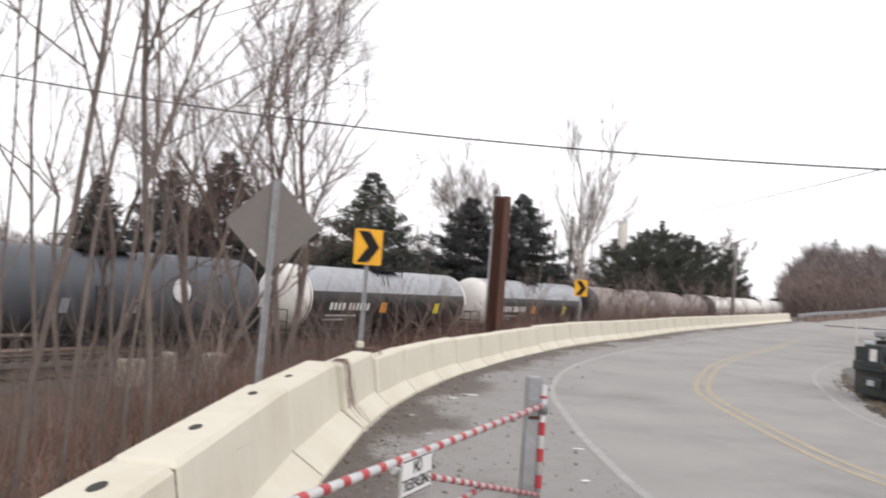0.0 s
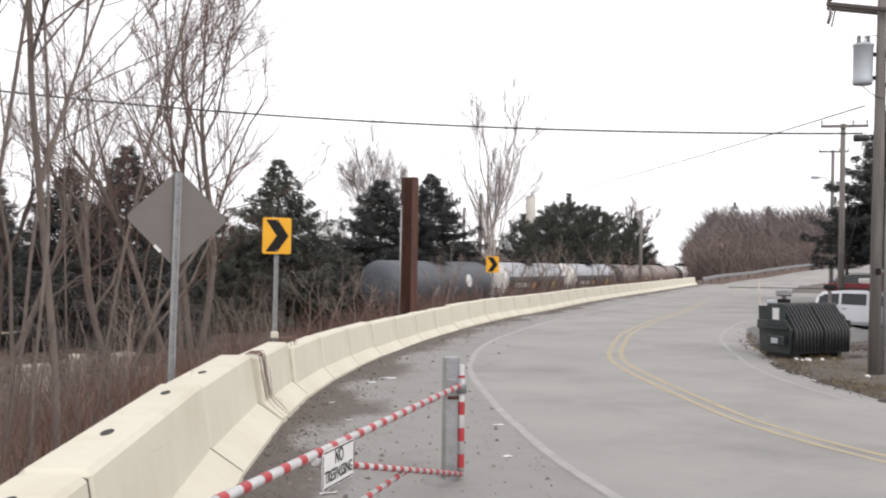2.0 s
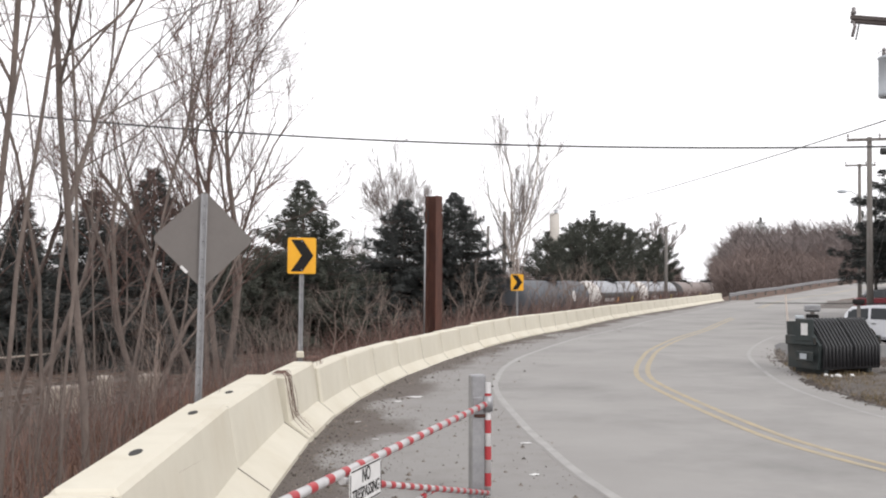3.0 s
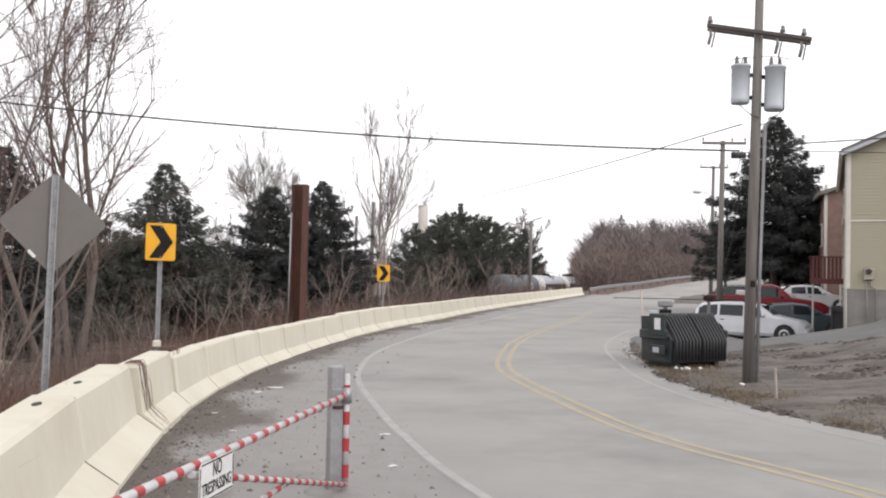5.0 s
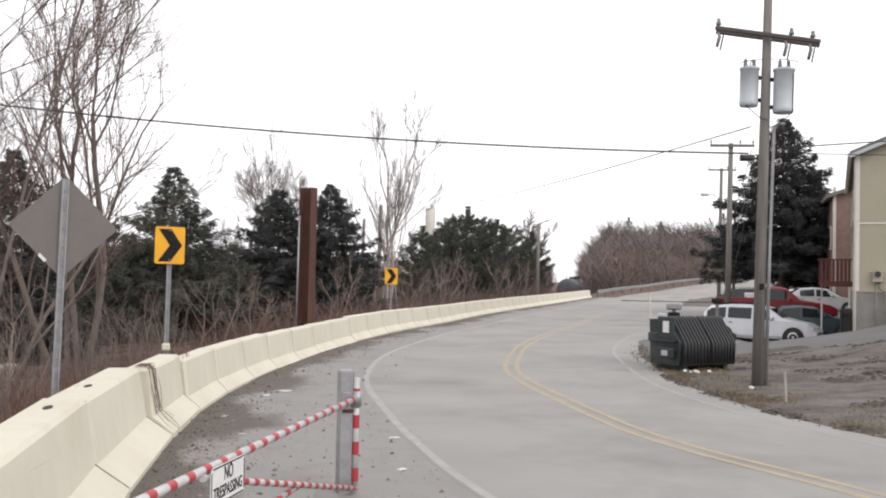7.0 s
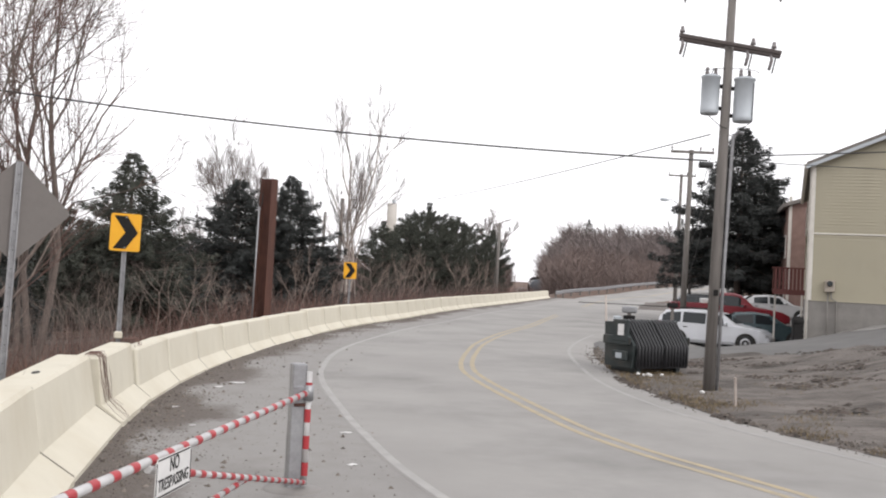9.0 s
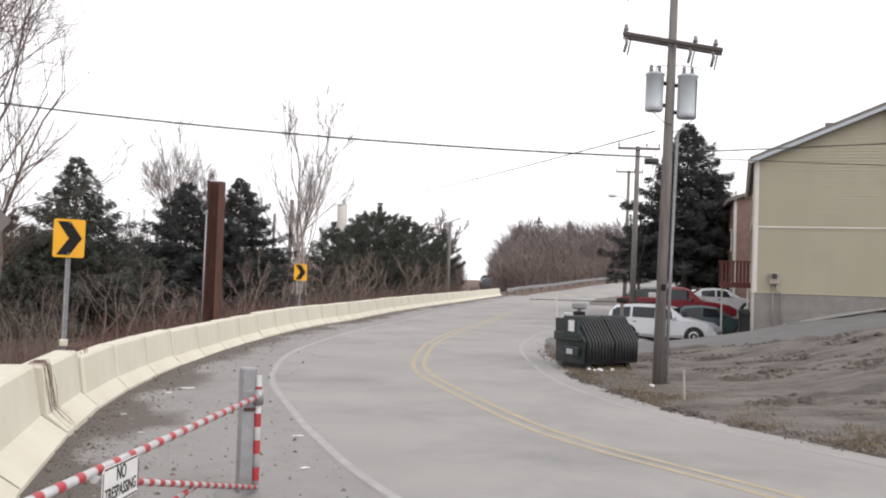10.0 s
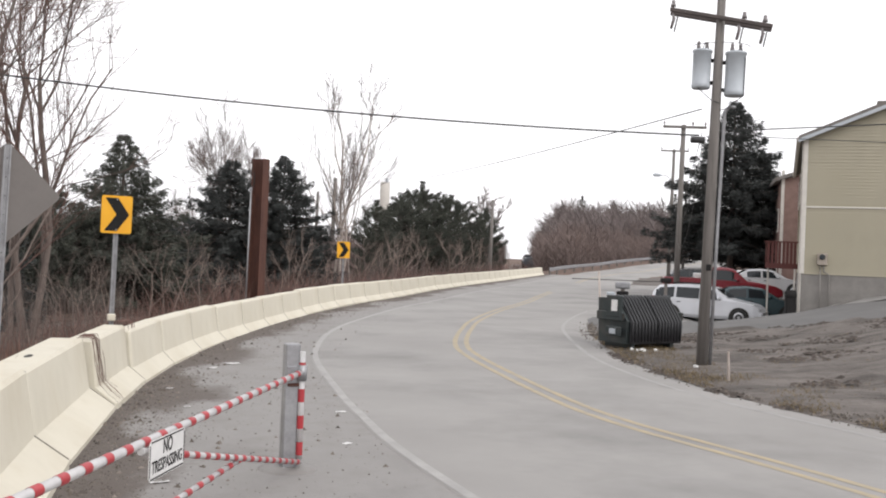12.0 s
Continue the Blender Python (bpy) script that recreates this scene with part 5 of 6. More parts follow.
    for x in (-wb / 2, wb / 2):
        for sg in (-1, 1):
            y = sg * (W / 2 - 0.10)
            arch = Mesh().lathe([(-0.11, wr + 0.07), (0.105, wr + 0.07)], 20, "y", Matrix.Translation((x, y, wr)))
            part("wheel_arch", arch, M_DARK, t)
            w = part("wheel", Mesh().lathe([(-0.10, wr * 0.7), (-0.11, wr * 0.95), (-0.07, wr), (0.07, wr), (0.125, wr * 0.95), (0.12, wr * 0.66)], 22, "y", Matrix.Translation((x, y, wr)) @ Matrix.Diagonal((1, sg, 1, 1))), M_TYRE, t)
            part("rim", Mesh().lathe([(0.10, wr * 0.66), (0.128, wr * 0.62), (0.11, wr * 0.2), (0.13, wr * 0.15)], 14, "y", Matrix.Translation((x, y, wr)) @ Matrix.Diagonal((1, sg, 1, 1))), M_RIM, w)
    xf, xr = st[-1][0], st[0][0]
    for sg in (-1, 1):
        part("headlight", Mesh().box((xf - 0.22, sg * 0.62, belt_at(xf - 0.25) - 0.12), (0.26, 0.26, 0.14), b=0.03), M_RIM, t)
        part("tail_light", Mesh().box((xr + 0.12, sg * 0.74, 0.92), (0.12, 0.14, 0.26), b=0.02), M_RED, t)
        part("mirror", Mesh().box((spans[-1][1] - 0.05, sg * (W / 2 + 0.06), belt_at(0.5) + 0.1), (0.12, 0.18, 0.13), b=0.03), body_mat, t)
        for a, b in spans[-2:]:
            part("door_handle", Mesh().box((a + 0.12, sg * (W / 2 + 0.005), belt_at(0) - 0.12), (0.16, 0.03, 0.035), b=0.01), M_BLACK, t)
    part("bumper", Mesh().box((xf - 0.12, 0, 0.45), (0.22, W * 0.86, 0.2), b=0.06), body_mat if kind != "pickup" else M_RIM, t)
    part("bumper", Mesh().box((xr + 0.12, 0, 0.48), (0.22, W * 0.9, 0.2), b=0.06), body_mat if kind != "pickup" else M_RIM, t)
    part("underside", Mesh().box((0, 0, 0.34), (L * 0.82, W * 0.8, 0.2)), M_BLACK, t)
    if kind == "suv":
        for sg in (-1, 1):
            part("roof_rail", Mesh().tube([(-1.6, sg * 0.62, 1.56), (-1.5, sg * 0.62, 1.62), (-.3, sg * 0.62, 1.62), (-.2, sg * 0.62, 1.57)], 0.018, 6), M_BLACK, t)
    if kind == "pickup":
        part("bed_liner", Mesh().box((-1.72, 0, 1.275), (1.85, 1.5, 0.03)), M_BLACK, t)
        part("tool_box", Mesh().box((-1.05, 0, 1.38), (0.5, 1.55, 0.24), b=0.03), M_WHITE, t)
    return t


def park(bearing, r, heading, kind, material, label, dz=0.0):
    p = az(bearing, r)
    car(pose(p.x, p.y, gz(p.x, p.y) + 0.06 + dz, 0, 0, 90 - heading), kind, material, label)


park(28.7, 42.6, 131, "suv", paint("car_white", (0.62, 0.63, 0.66), 0.25), "white SUV parked beside the road")
park(31.0, 44.0, 115, "sedan", paint("car_teal", (0.045, 0.075, 0.085), 0.25), "dark teal car parked behind the white SUV")
park(29.3, 49.5, 114, "pickup", paint("truck_red", (0.20, 0.008, 0.018), 0.3), "red pickup truck with a silver bed box, parked")
park(31.6, 56.0, 113, "sedan", paint("car_silver", (0.55, 0.55, 0.56), 0.25), "silver-white sedan parked beyond the red truck")
park(28.7, 57.5, 112, "suv", paint("car_charcoal", (0.03, 0.032, 0.036), 0.25), "charcoal car parked beyond the red truck")
park(30.3, 72.0, 150, "suv", paint("car_pale", (0.45, 0.46, 0.48), 0.25), "pale car parked under the spruce")


# ================= dumpster and yard clutter =================
def dumpster():
    a = Vector((9.46, 20.98))
    d = Vector((11.12, 21.5)) - Vector((9.46, 20.96))
    yaw = math.degrees(math.atan2(d.y, d.x))
    zb = gz(10.3, 21.7) + 0.02
    t = thing("dumpster", pose(a.x, a.y, max(zb, 0.02), 0, 0, yaw), "dark green steel dumpster with ribbed black plastic lids", "dumpster")
    W, D = 1.72, 1.02
    side = [(0.05, 0.10), (D - 0.05, 0.10), (D, 1.12), (0.45, 1.14), (0.0, 0.62)]
    me = Mesh()
    vs = [(0, y, z) for y, z in side] + [(W, y, z) for y, z in side]
    n = len(side)
    me.add(vs, [tuple(range(n)), tuple(reversed(range(n, 2 * n)))] + [(i, i + n, (i + 1) % n + n, (i + 1) % n) for i in range(n)])
    part("body", me, M_DUMP, t)
    # sloping ribbed lids over the front
    for k in (0, 1):
        x0, x1 = 0.08 + k * (W / 2 - 0.02), 0.08 + (k + 1) * (W / 2 - 0.06)
        lid = Mesh()
        pts = [(0.50, 1.18), (0.36, 1.10), (0.02, 0.68), (-0.05, 0.58), (-0.03, 0.14)]
        vs = []
        for y, z in pts:
            vs += [(x0, y, z), (x1, y, z), (x1, y + 0.02, z - 0.04), (x0, y + 0.02, z - 0.04)]
        fs = [(i * 4 + j, i * 4 + (j + 1) % 4, (i + 1) * 4 + (j + 1) % 4, (i + 1) * 4 + j) for i in range(len(pts) - 1) for j in range(4)]
        fs += [(3, 2, 1, 0), tuple((len(pts) - 1) * 4 + j for j in range(4))]
        lid.add(vs, fs)
        l = part("lid", lid, M_LID, t, "ribbed black plastic lid")
        for q in range(8):
            x = x0 + (x1 - x0) * (q + 0.5) / 8
            part("rib", Mesh().tube([(x, y - 0.012, z + 0.012) for y, z in pts], 0.03, 6), M_LID, l)
    part("top_bar", Mesh().tube([(-0.05, 0.48, 1.16), (W + 0.05, 0.48, 1.16)], 0.035, 8), M_DUMP, t)
    for x in (-0.06, W + 0.06):
        p_ = part("fork_pocket", Mesh().box((x, D * 0.5, 0.72), (0.11, D * 0.85, 0.2), b=0.015), M_DUMP, t)
        part("opening", Mesh().box((x, D * 0.5 - D * 0.43, 0.72), (0.07, 0.02, 0.13)), M_DARK, p_)
    part("side_frame", Mesh().box((-0.08, 0.35, 0.95), (0.10, 0.5, 0.5), b=0.02), M_DUMP, t)
    part("side_plate", Mesh().box((-0.14, 0.30, 0.38), (0.06, 0.5, 0.22), b=0.02), M_DUMP, t)
    part("label_plate", Mesh().box((-0.135, 0.3, 0.97), (0.012, 0.2, 0.26)), M_WHITE, t)
    part("label_plate", Mesh().box((-0.175, 0.3, 0.38), (0.012, 0.2, 0.12)), M_CAN, t)
    for x in (0.25, W - 0.25):
        part("skid", Mesh().box((x, D / 2, 0.05), (0.12, D * 0.9, 0.12), b=0.01), M_DUMP, t)


dumpster()


def yard_clutter():
    p = az(29.95, 17.85)
    z = gz(p.x, p.y)
    s = thing("marker_stake", pose(p.x, p.y, z, 2, -6, 20), "pale wooden marker stake leaning in the verge", "stake")
    part("shaft", Mesh().box((0, 0, 0.25), (0.045, 0.03, 0.56), b=0.005), M_BIRCH, s)
    p = az(22.85, 24.2)
    s = thing("leaning_pole", pose(p.x, p.y, gz(p.x, p.y), 0, -4, 0), "thin pale pole leaning behind the dumpster", "pole")
    part("shaft", Mesh().tube([(0, 0, 0), (0, 0, 1.75)], 0.025, 8), M_BIRCH, s)
    p = az(23.3, 24.6)
    s = thing("utility_box", pose(p.x, p.y, gz(p.x, p.y), 0, 0, -20), "small grey utility box behind the dumpster", "box")
    part("cabinet", Mesh().box((0, 0, 0.62), (0.2, 0.16, 1.26), b=0.02), M_CAN, s)
    p = az(23.95, 24.6)
    s = thing("mailbox", pose(p.x, p.y, gz(p.x, p.y), 0, 0, -30), "dark mailbox on a post behind the dumpster", "mailbox")
    part("post", Mesh().box((0, 0, 0.7), (0.09, 0.09, 1.4)), M_POLE, s)
    part("box", Mesh().box((0, 0, 1.42), (0.36, 0.17, 0.16), b=0.03), M_GALV, s)
    part("base", Mesh().box((0, 0, 1.22), (0.28, 0.14, 0.12), b=0.02), M_BLACK, s)
    p = az(26.3, 38.5)
    z = gz(p.x, p.y)
    s = thing("mailbox", pose(p.x, p.y, z, 0, 0, -25), "black mailbox on a post by the car park", "mailbox")
    part("post", Mesh().box((0, 0, 0.75), (0.12, 0.12, 1.5)), M_POLE, s)
    part("box", Mesh().box((0, -0.05, 1.56 - z * 0), (0.42, 0.22, 0.2), b=0.05), M_BLACK, s)
    q = az(22.3, 42.0)
    d = Vector((q.x - p.x, q.y - p.y, 0))
    part("rail", Mesh().tube([(0, 0, 1.5), (-3.6, 1.0, 1.47)], 0.014, 6), M_BLACK, s)
    c = az(33.0, 37.3)
    g = thing("barbecue_grill", pose(c.x - 0.02, c.y, gz(c.x, c.y), 0, 0, -20), "black covered barbecue grill beside the deck", "grill")
    part("cart", Mesh().box((0, 0, 0.42), (0.36, 0.34, 0.68), b=0.04), M_BLACK, g)
    part("lid", Mesh().lathe([(-0.19, 0.14), (-0.15, 0.19), (0.15, 0.19), (0.19, 0.14)], 14, "x", Matrix.Translation((0, 0, 0.82))), M_BLACK, g)
    part("wheel", Mesh().lathe([(-0.04, 0.12), (0.04, 0.12)], 14, "x", Matrix.Translation((-0.20, 0, 0.12))), M_TYRE, g)
    # pale blocks by the track
    rng = random.Random(2)
    for b, r, w, h in ((-12.8, 37.0, 0.8, 1.0), (-15.3, 36.0, 0.55, 1.05), (-17.3, 34.5, 1.1, 0.9)):
        p = az(b, r)
        z = gz(p.x, p.y)
        s = thing("concrete_block", pose(p.x, p.y, z, 0, 0, rng.uniform(0, 60)), "pale rough concrete block beside the track", "concrete block", "blocks beside the track")
        part("block", Mesh().box((0, 0, h / 2 - 0.05), (w, 0.6, h + 0.1), pose(0, 0, 0, rng.uniform(-4, 4), rng.uniform(-4, 4), 0), 0.06), M_STONE, s)


yard_clutter()


# ================= trees =================
def grow(trunk, twigs, rng, p, d, length, r, level, levels, spread, kids, up, wander=0.16, short=1.0, thin=0.0022):
    """One limb and all that springs from it."""
    n = 6 if level == 0 else 4 if level < levels else 2
    pts, rad = [p.copy()], [r]
    step = length / n
    for k in range(n):
        d = (d + Vector((rng.gauss(0, wander), rng.gauss(0, wander), rng.gauss(0, wander) + up))).normalized()
        p = p + d * step
        pts.append(p.copy())
        rad.append(r * (1 - (0.5 if level < levels else 0.7) * (k + 1) / n))
    sides = 8 if level == 0 else 5 if level == 1 else 3
    (trunk if level <= trunk.depth else twigs).tube(pts, rad, sides, cap=False)
    if level >= levels:
        return
    m = kids[min(level, len(kids) - 1)]
    for k in range(m):
        f = rng.uniform(0.28 if level else 0.32, 1.0) if k else 1.0
        i = min(int(f * n), n - 1)
        q = pts[i].lerp(pts[i + 1], f * n - i)
        rr = (rad[i] + (rad[i + 1] - rad[i]) * (f * n - i)) * rng.uniform(0.42, 0.68)
        axis = (pts[i + 1] - pts[i]).normalized()
        side = axis.orthogonal().normalized()
        side.rotate(Matrix.Rotation(rng.uniform(0, 6.283), 3, axis))
        a = radians(rng.uniform(0.55, 1.15) * spread)
        nd = (axis * math.cos(a) + side * math.sin(a)).normalized()
        grow(trunk, twigs, rng, q, nd, length * rng.uniform(0.42, 0.74) * (1.15 - 0.45 * f) * short, max(rr, thin * (0.7 + 0.8 * (levels - level - 1))), level + 1, levels, spread, kids, up, wander, short, thin)


def bare_tree(m, seed, height, r, label, levels=4, spread=42, kids=(6, 5, 5, 4), up=0.06, lean=(0, 0), stems=1, bark=None, twig=None, group="bare trees", name="bare_tree", splay=0.2, wander=0.14, short=1.0, fit=None):
    rng = random.Random(seed)
    t = thing(name, m, label, "tree" if name != "sapling" else "sapling", group)
    trunks, twigs = [], Mesh()
    thin = max(0.0026, 0.00014 * m.translation.length)
    for k in range(stems):
        trunk = Mesh()
        trunk.depth = 0 if name == "sapling" else 1
        trunks.append(trunk)
        a = rng.uniform(0, 6.283)
        d = Vector((lean[0] + (splay * math.cos(a) if stems > 1 else 0), lean[1] + (splay * math.sin(a) if stems > 1 else 0), 1)).normalized()
        grow(trunk, twigs, rng, Vector((0.12 * math.cos(a) * (stems > 1), 0.12 * math.sin(a) * (stems > 1), -0.15)), d, height * 0.62 * rng.uniform(0.85, 1.0), r * rng.uniform(0.75, 1.0), 0, levels, spread, kids, up, wander, short, thin)
    if fit:                            # bring the crown to its height and half-width
        Q = np.array(twigs.v)
        top = float(np.quantile(Q[:, 2], 0.995))
        c = np.median(Q[:, :2], 0)
        wide = float(np.quantile(np.hypot(Q[:, 0] - c[0], Q[:, 1] - c[1]), 0.97))
        kz, kr = fit[0] / top, fit[1] / wide
        for me in trunks + [twigs]:
            me.v = [(x * kr, y * kr, z * kz) for x, y, z in me.v]
    for trunk in trunks:
        part("trunk", trunk, bark or M_BARK, t)
    part("crown", twigs, twig or (bark if name == "sapling" else M_TWIG), t, "bare leafless twigs")
    return t


def at(bearing, r, rz=0.0):
    p = az(bearing, r)
    return pose(p.x, p.y, gz(p.x, p.y), 0, 0, rz)


NEAR = "bare roadside trees on the bank"
TALL = (8, 7, 6, 4)
for b, r, seed, h, rad, lean in ((-16.2, 9.6, 11, 8.6, 0.072, 0.10), (-17.7, 9.2, 12, 8.0, 0.040, 0.02), (-19.2, 10.4, 41, 8.6, 0.05, 0.05), (-20.7, 8.8, 13, 8.4, 0.055, 0.05),
                                 (-23.0, 8.2, 14, 8.8, 0.065, 0.0), (-14.6, 13.5, 15, 8.4, 0.05, 0.06), (-22.0, 13.0, 16, 10.2, 0.07, 0.02), (-26.5, 11.0, 17, 9.6, 0.07, 0.0),
                                 (-18.6, 17.0, 18, 10.6, 0.07, 0.04), (-15.6, 19.0, 19, 10.0, 0.06, 0.0), (-24.2, 17.5, 20, 11.0, 0.08, 0.02)):
    bare_tree(at(b, r), seed, h * 1.12, rad * 0.44, "slender grey-barked bare tree on the bank", 4, 44, TALL, 0.10, (lean * 0.6, 0.0), group=NEAR, wander=0.10, short=0.8, fit=(h * 1.15, 2.2 + 0.03 * r))
bare_tree(at(-9.7, 28.0), 21, 11.6, 0.10, "dark many-stemmed bare tree with a spreading crown", 4, 40, (8, 7, 6, 4), 0.09, (0.0, 0), 4, group=NEAR, splay=0.30, short=0.9, wander=0.12, fit=(12.2, 4.0))
bare_tree(at(-13.2, 26.0), 22, 11.0, 0.09, "dark many-stemmed bare tree with a spreading crown", 4, 36, (6, 5, 5, 3), 0.05, (0.0, 0), 3, group=NEAR, splay=0.25)
bare_tree(at(-20.0, 30.0), 23, 12.0, 0.10, "dark many-stemmed bare tree with a spreading crown", 4, 36, (6, 5, 5, 3), 0.05, (0.0, 0), 3, group=NEAR, splay=0.25)
M_GREYTWIG = mat("pale_grey_twig", (0.21, 0.17, 0.155), (0.14, 0.11, 0.10), 0.9, scale=2, bump=0, island=0.25)
bare_tree(at(1.8, 98), 31, 27, 0.16, "pale grey bare tree rising behind the spruces", 4, 38, (9, 8, 6, 4), 0.10, stems=4, splay=0.30, short=0.85, wander=0.10, fit=(18.6, 6.6), twig=M_GREYTWIG, bark=M_GREYTWIG)
bare_tree(at(7.4, 80), 32, 26.0, 0.16, "pale-barked bare tree with upright forking limbs", 4, 34, (9, 7, 5, 3), 0.13, stems=3, splay=0.16, short=0.78, wander=0.10, fit=(18.8, 4.6), bark=M_BIRCH, twig=M_GREYTWIG)
bare_tree(at(8.3, 81), 33, 14, 0.08, "pale-barked young bare tree", 4, 28, (5, 5, 4, 3), 0.09, bark=M_BIRCH, twig=M_GREYTWIG, wander=0.08, fit=(9.5, 1.3))
bare_tree(at(15.55, 150), 34, 16, 0.12, "round-crowned pale bare tree behind the pines", 4, 46, (9, 8, 6, 4), 0.07, stems=2, short=0.75, wander=0.10, fit=(14.6, 3.8), twig=M_GREYTWIG, bark=M_GREYTWIG)
bare_tree(at(-1.0, 120), 35, 12, 0.2, "pale bare tree in the distance", 4, 40, (8, 6, 5, 3), 0.08, stems=2, twig=M_GREYTWIG, bark=M_GREYTWIG, fit=(11, 3.4))

M_SAPLING = mat("sapling_bark", (0.25, 0.195, 0.165), (0.15, 0.115, 0.10), 0.95, scale=4, bump=0.2, island=0.25)
SAP = "saplings behind the barrier"
rs = random.Random(77)
for b, r, h in ((-1.7, 30, 3.6), (-0.6, 34, 3.2), (0.6, 36, 3.0), (1.2, 40, 3.4), (4.6, 40, 3.8), (5.2, 44, 3.6), (5.9, 46, 3.0), (8.9, 56, 4.0), (9.8, 60, 4.6), (10.7, 62, 4.6), (12.1, 70, 5.0),
                (13.2, 78, 4.8), (14.4, 84, 5.0), (15.3, 88, 5.0), (-2.9, 26, 3.0), (-6.4, 27, 2.6), (-5.6, 24, 2.4), (-12.6, 15.5, 2.5), (-13.4, 14.0, 2.6), (7.0, 52, 3.6), (3.6, 38, 3.0), (-11.4, 20, 2.8), (11.5, 66, 4.6), (-0.1, 28, 2.6)):
    bare_tree(at(b, r), rs.randint(1, 9999), h, 0.013 + 0.00025 * r, "thin pale bare sapling behind the barrier", 3, 42, (4, 4, 3), 0.08, stems=rs.choice((1, 2, 2, 3)), splay=0.3, group=SAP, name="sapling",
              wander=0.11, bark=M_SAPLING)


def conifer(m, seed, height, width, label, kind="spruce", low=0.06, material=None, dens=1.0):
    """Whorls of boughs along a straight trunk, each bough clad in sprays of fine needles."""
    rng = random.Random(seed)
    nr = np.random.default_rng(seed)
    spruce = kind == "spruce"
    t = thing("spruce_tree" if spruce else "pine_tree", m, label, "tree", "conifers")
    trunk = Mesh()
    trunk.tube([(0, 0, -0.2), (0.05, 0.03, height * 0.5), (0, 0, height * 0.985)], [height * 0.020, height * 0.011, 0.02], 8)
    bases, outs, sides, turn, sizes = [], [], [], [], []
    gap = 0.24 if spruce else 0.33
    z = height * low
    while z < height * 0.985:
        f = (z / height - low) / (1 - low)
        if spruce:
            reach = width * (1 - f) ** 0.95 * (0.84 + 0.2 * min(1, f * 6)) + 0.06
        else:
            reach = width * math.sin(min(1, 0.18 + f * 0.92) * math.pi) ** 0.6 * (1.0 - 0.25 * f) + 0.25
        nb = max(5, int((8 if spruce else 6) * (0.55 + 0.6 * (1 - f))))
        a0 = rng.uniform(0, 6.28)
        for k in range(nb):
            a = a0 + 6.283 * k / nb + rng.uniform(-0.35, 0.35)
            L = reach * (rng.uniform(0.68, 1.02) if rng.random() < 0.8 else rng.uniform(1.0, 1.2))
            d = Vector((math.cos(a), math.sin(a), 0))
            rise = rng.uniform(-0.30, 0.12) + 0.6 * f * f if spruce else rng.uniform(0.1, 0.5) + 0.25 * f
            q = np.linspace(0, 1, 5)
            droop = (-0.20 * q * q + 0.17 * q ** 4) * L if spruce else 0.05 * q * q * L
            P = np.column_stack([d.x * L * q, d.y * L * q, z + rise * L * q + droop])
            trunk.tube([Vector(p) for p in P], [max(0.012, L * 0.012) * (1 - 0.8 * v) for v in q], 3, cap=False)
            c = max(8, int(L * (24 if spruce else 21) * dens))
            u = nr.uniform(0.10 if spruce else 0.3, 1.0, c) ** 0.75
            B = np.column_stack([np.interp(u, q, P[:, j]) for j in range(3)])
            o = nr.uniform(-1, 1, c) * ((1 - u) * L * 0.38 + 0.06)
            side = np.array([-d.y, d.x, 0.0])
            B += side[None] * o[:, None]
            B[:, 2] += nr.uniform(-0.30, 0.10, c) * min(1, L) - (0.22 if spruce else 0.05) * np.abs(o)
            bases.append(B)
            outs.append(np.repeat(np.array([[d.x, d.y, 0.0]]), c, 0))
            sides.append(np.repeat(side[None], c, 0))
            turn.append(np.sign(o))
        z += gap * rng.uniform(0.75, 1.25)
    k = 6
    B, D, S, T = (np.repeat(np.concatenate(v), k, 0) for v in (bases, outs, sides, turn))
    n = len(B)
    if spruce:
        w = D * nr.uniform(0.3, 1, n)[:, None] + S * (nr.uniform(-.6, .6, n) + 0.55 * T)[:, None]
        w[:, 2] += nr.uniform(-0.5, 0.2, n)
    else:
        w = nr.normal(0, 1, (n, 3)) + D * 0.6
        w[:, 2] += 0.35
    w /= np.linalg.norm(w, axis=1)[:, None]
    ln, th = nr.uniform(0.14, 0.36, n), nr.uniform(0.014, 0.034, n)
    x = np.cross(w, nr.normal(0, 1, (n, 3)))
    x /= np.linalg.norm(x, axis=1)[:, None] + 1e-9
    B = B + nr.normal(0, 0.05, (n, 3))
    V = np.stack([B + x * th[:, None], B - x * th[:, None], B + w * ln[:, None]], 1).reshape(-1, 3)
    part("trunk", trunk, M_BARK, t)
    me = bpy.data.meshes.new("crown")
    me.vertices.add(len(V))
    me.vertices.foreach_set("co", V.astype(np.float32).ravel())
    me.loops.add(3 * n)
    me.loops.foreach_set("vertex_index", np.arange(3 * n, dtype=np.int32))
    me.polygons.add(n)
    me.polygons.foreach_set("loop_start", np.arange(0, 3 * n, 3, dtype=np.int32))
    me.update(calc_edges=True)
    me.materials.append(material or (M_NEEDLE if spruce else M_PINE))
    c = new("crown", me)
    c.parent = t
    tagged(c, "dark green needles")
    return t


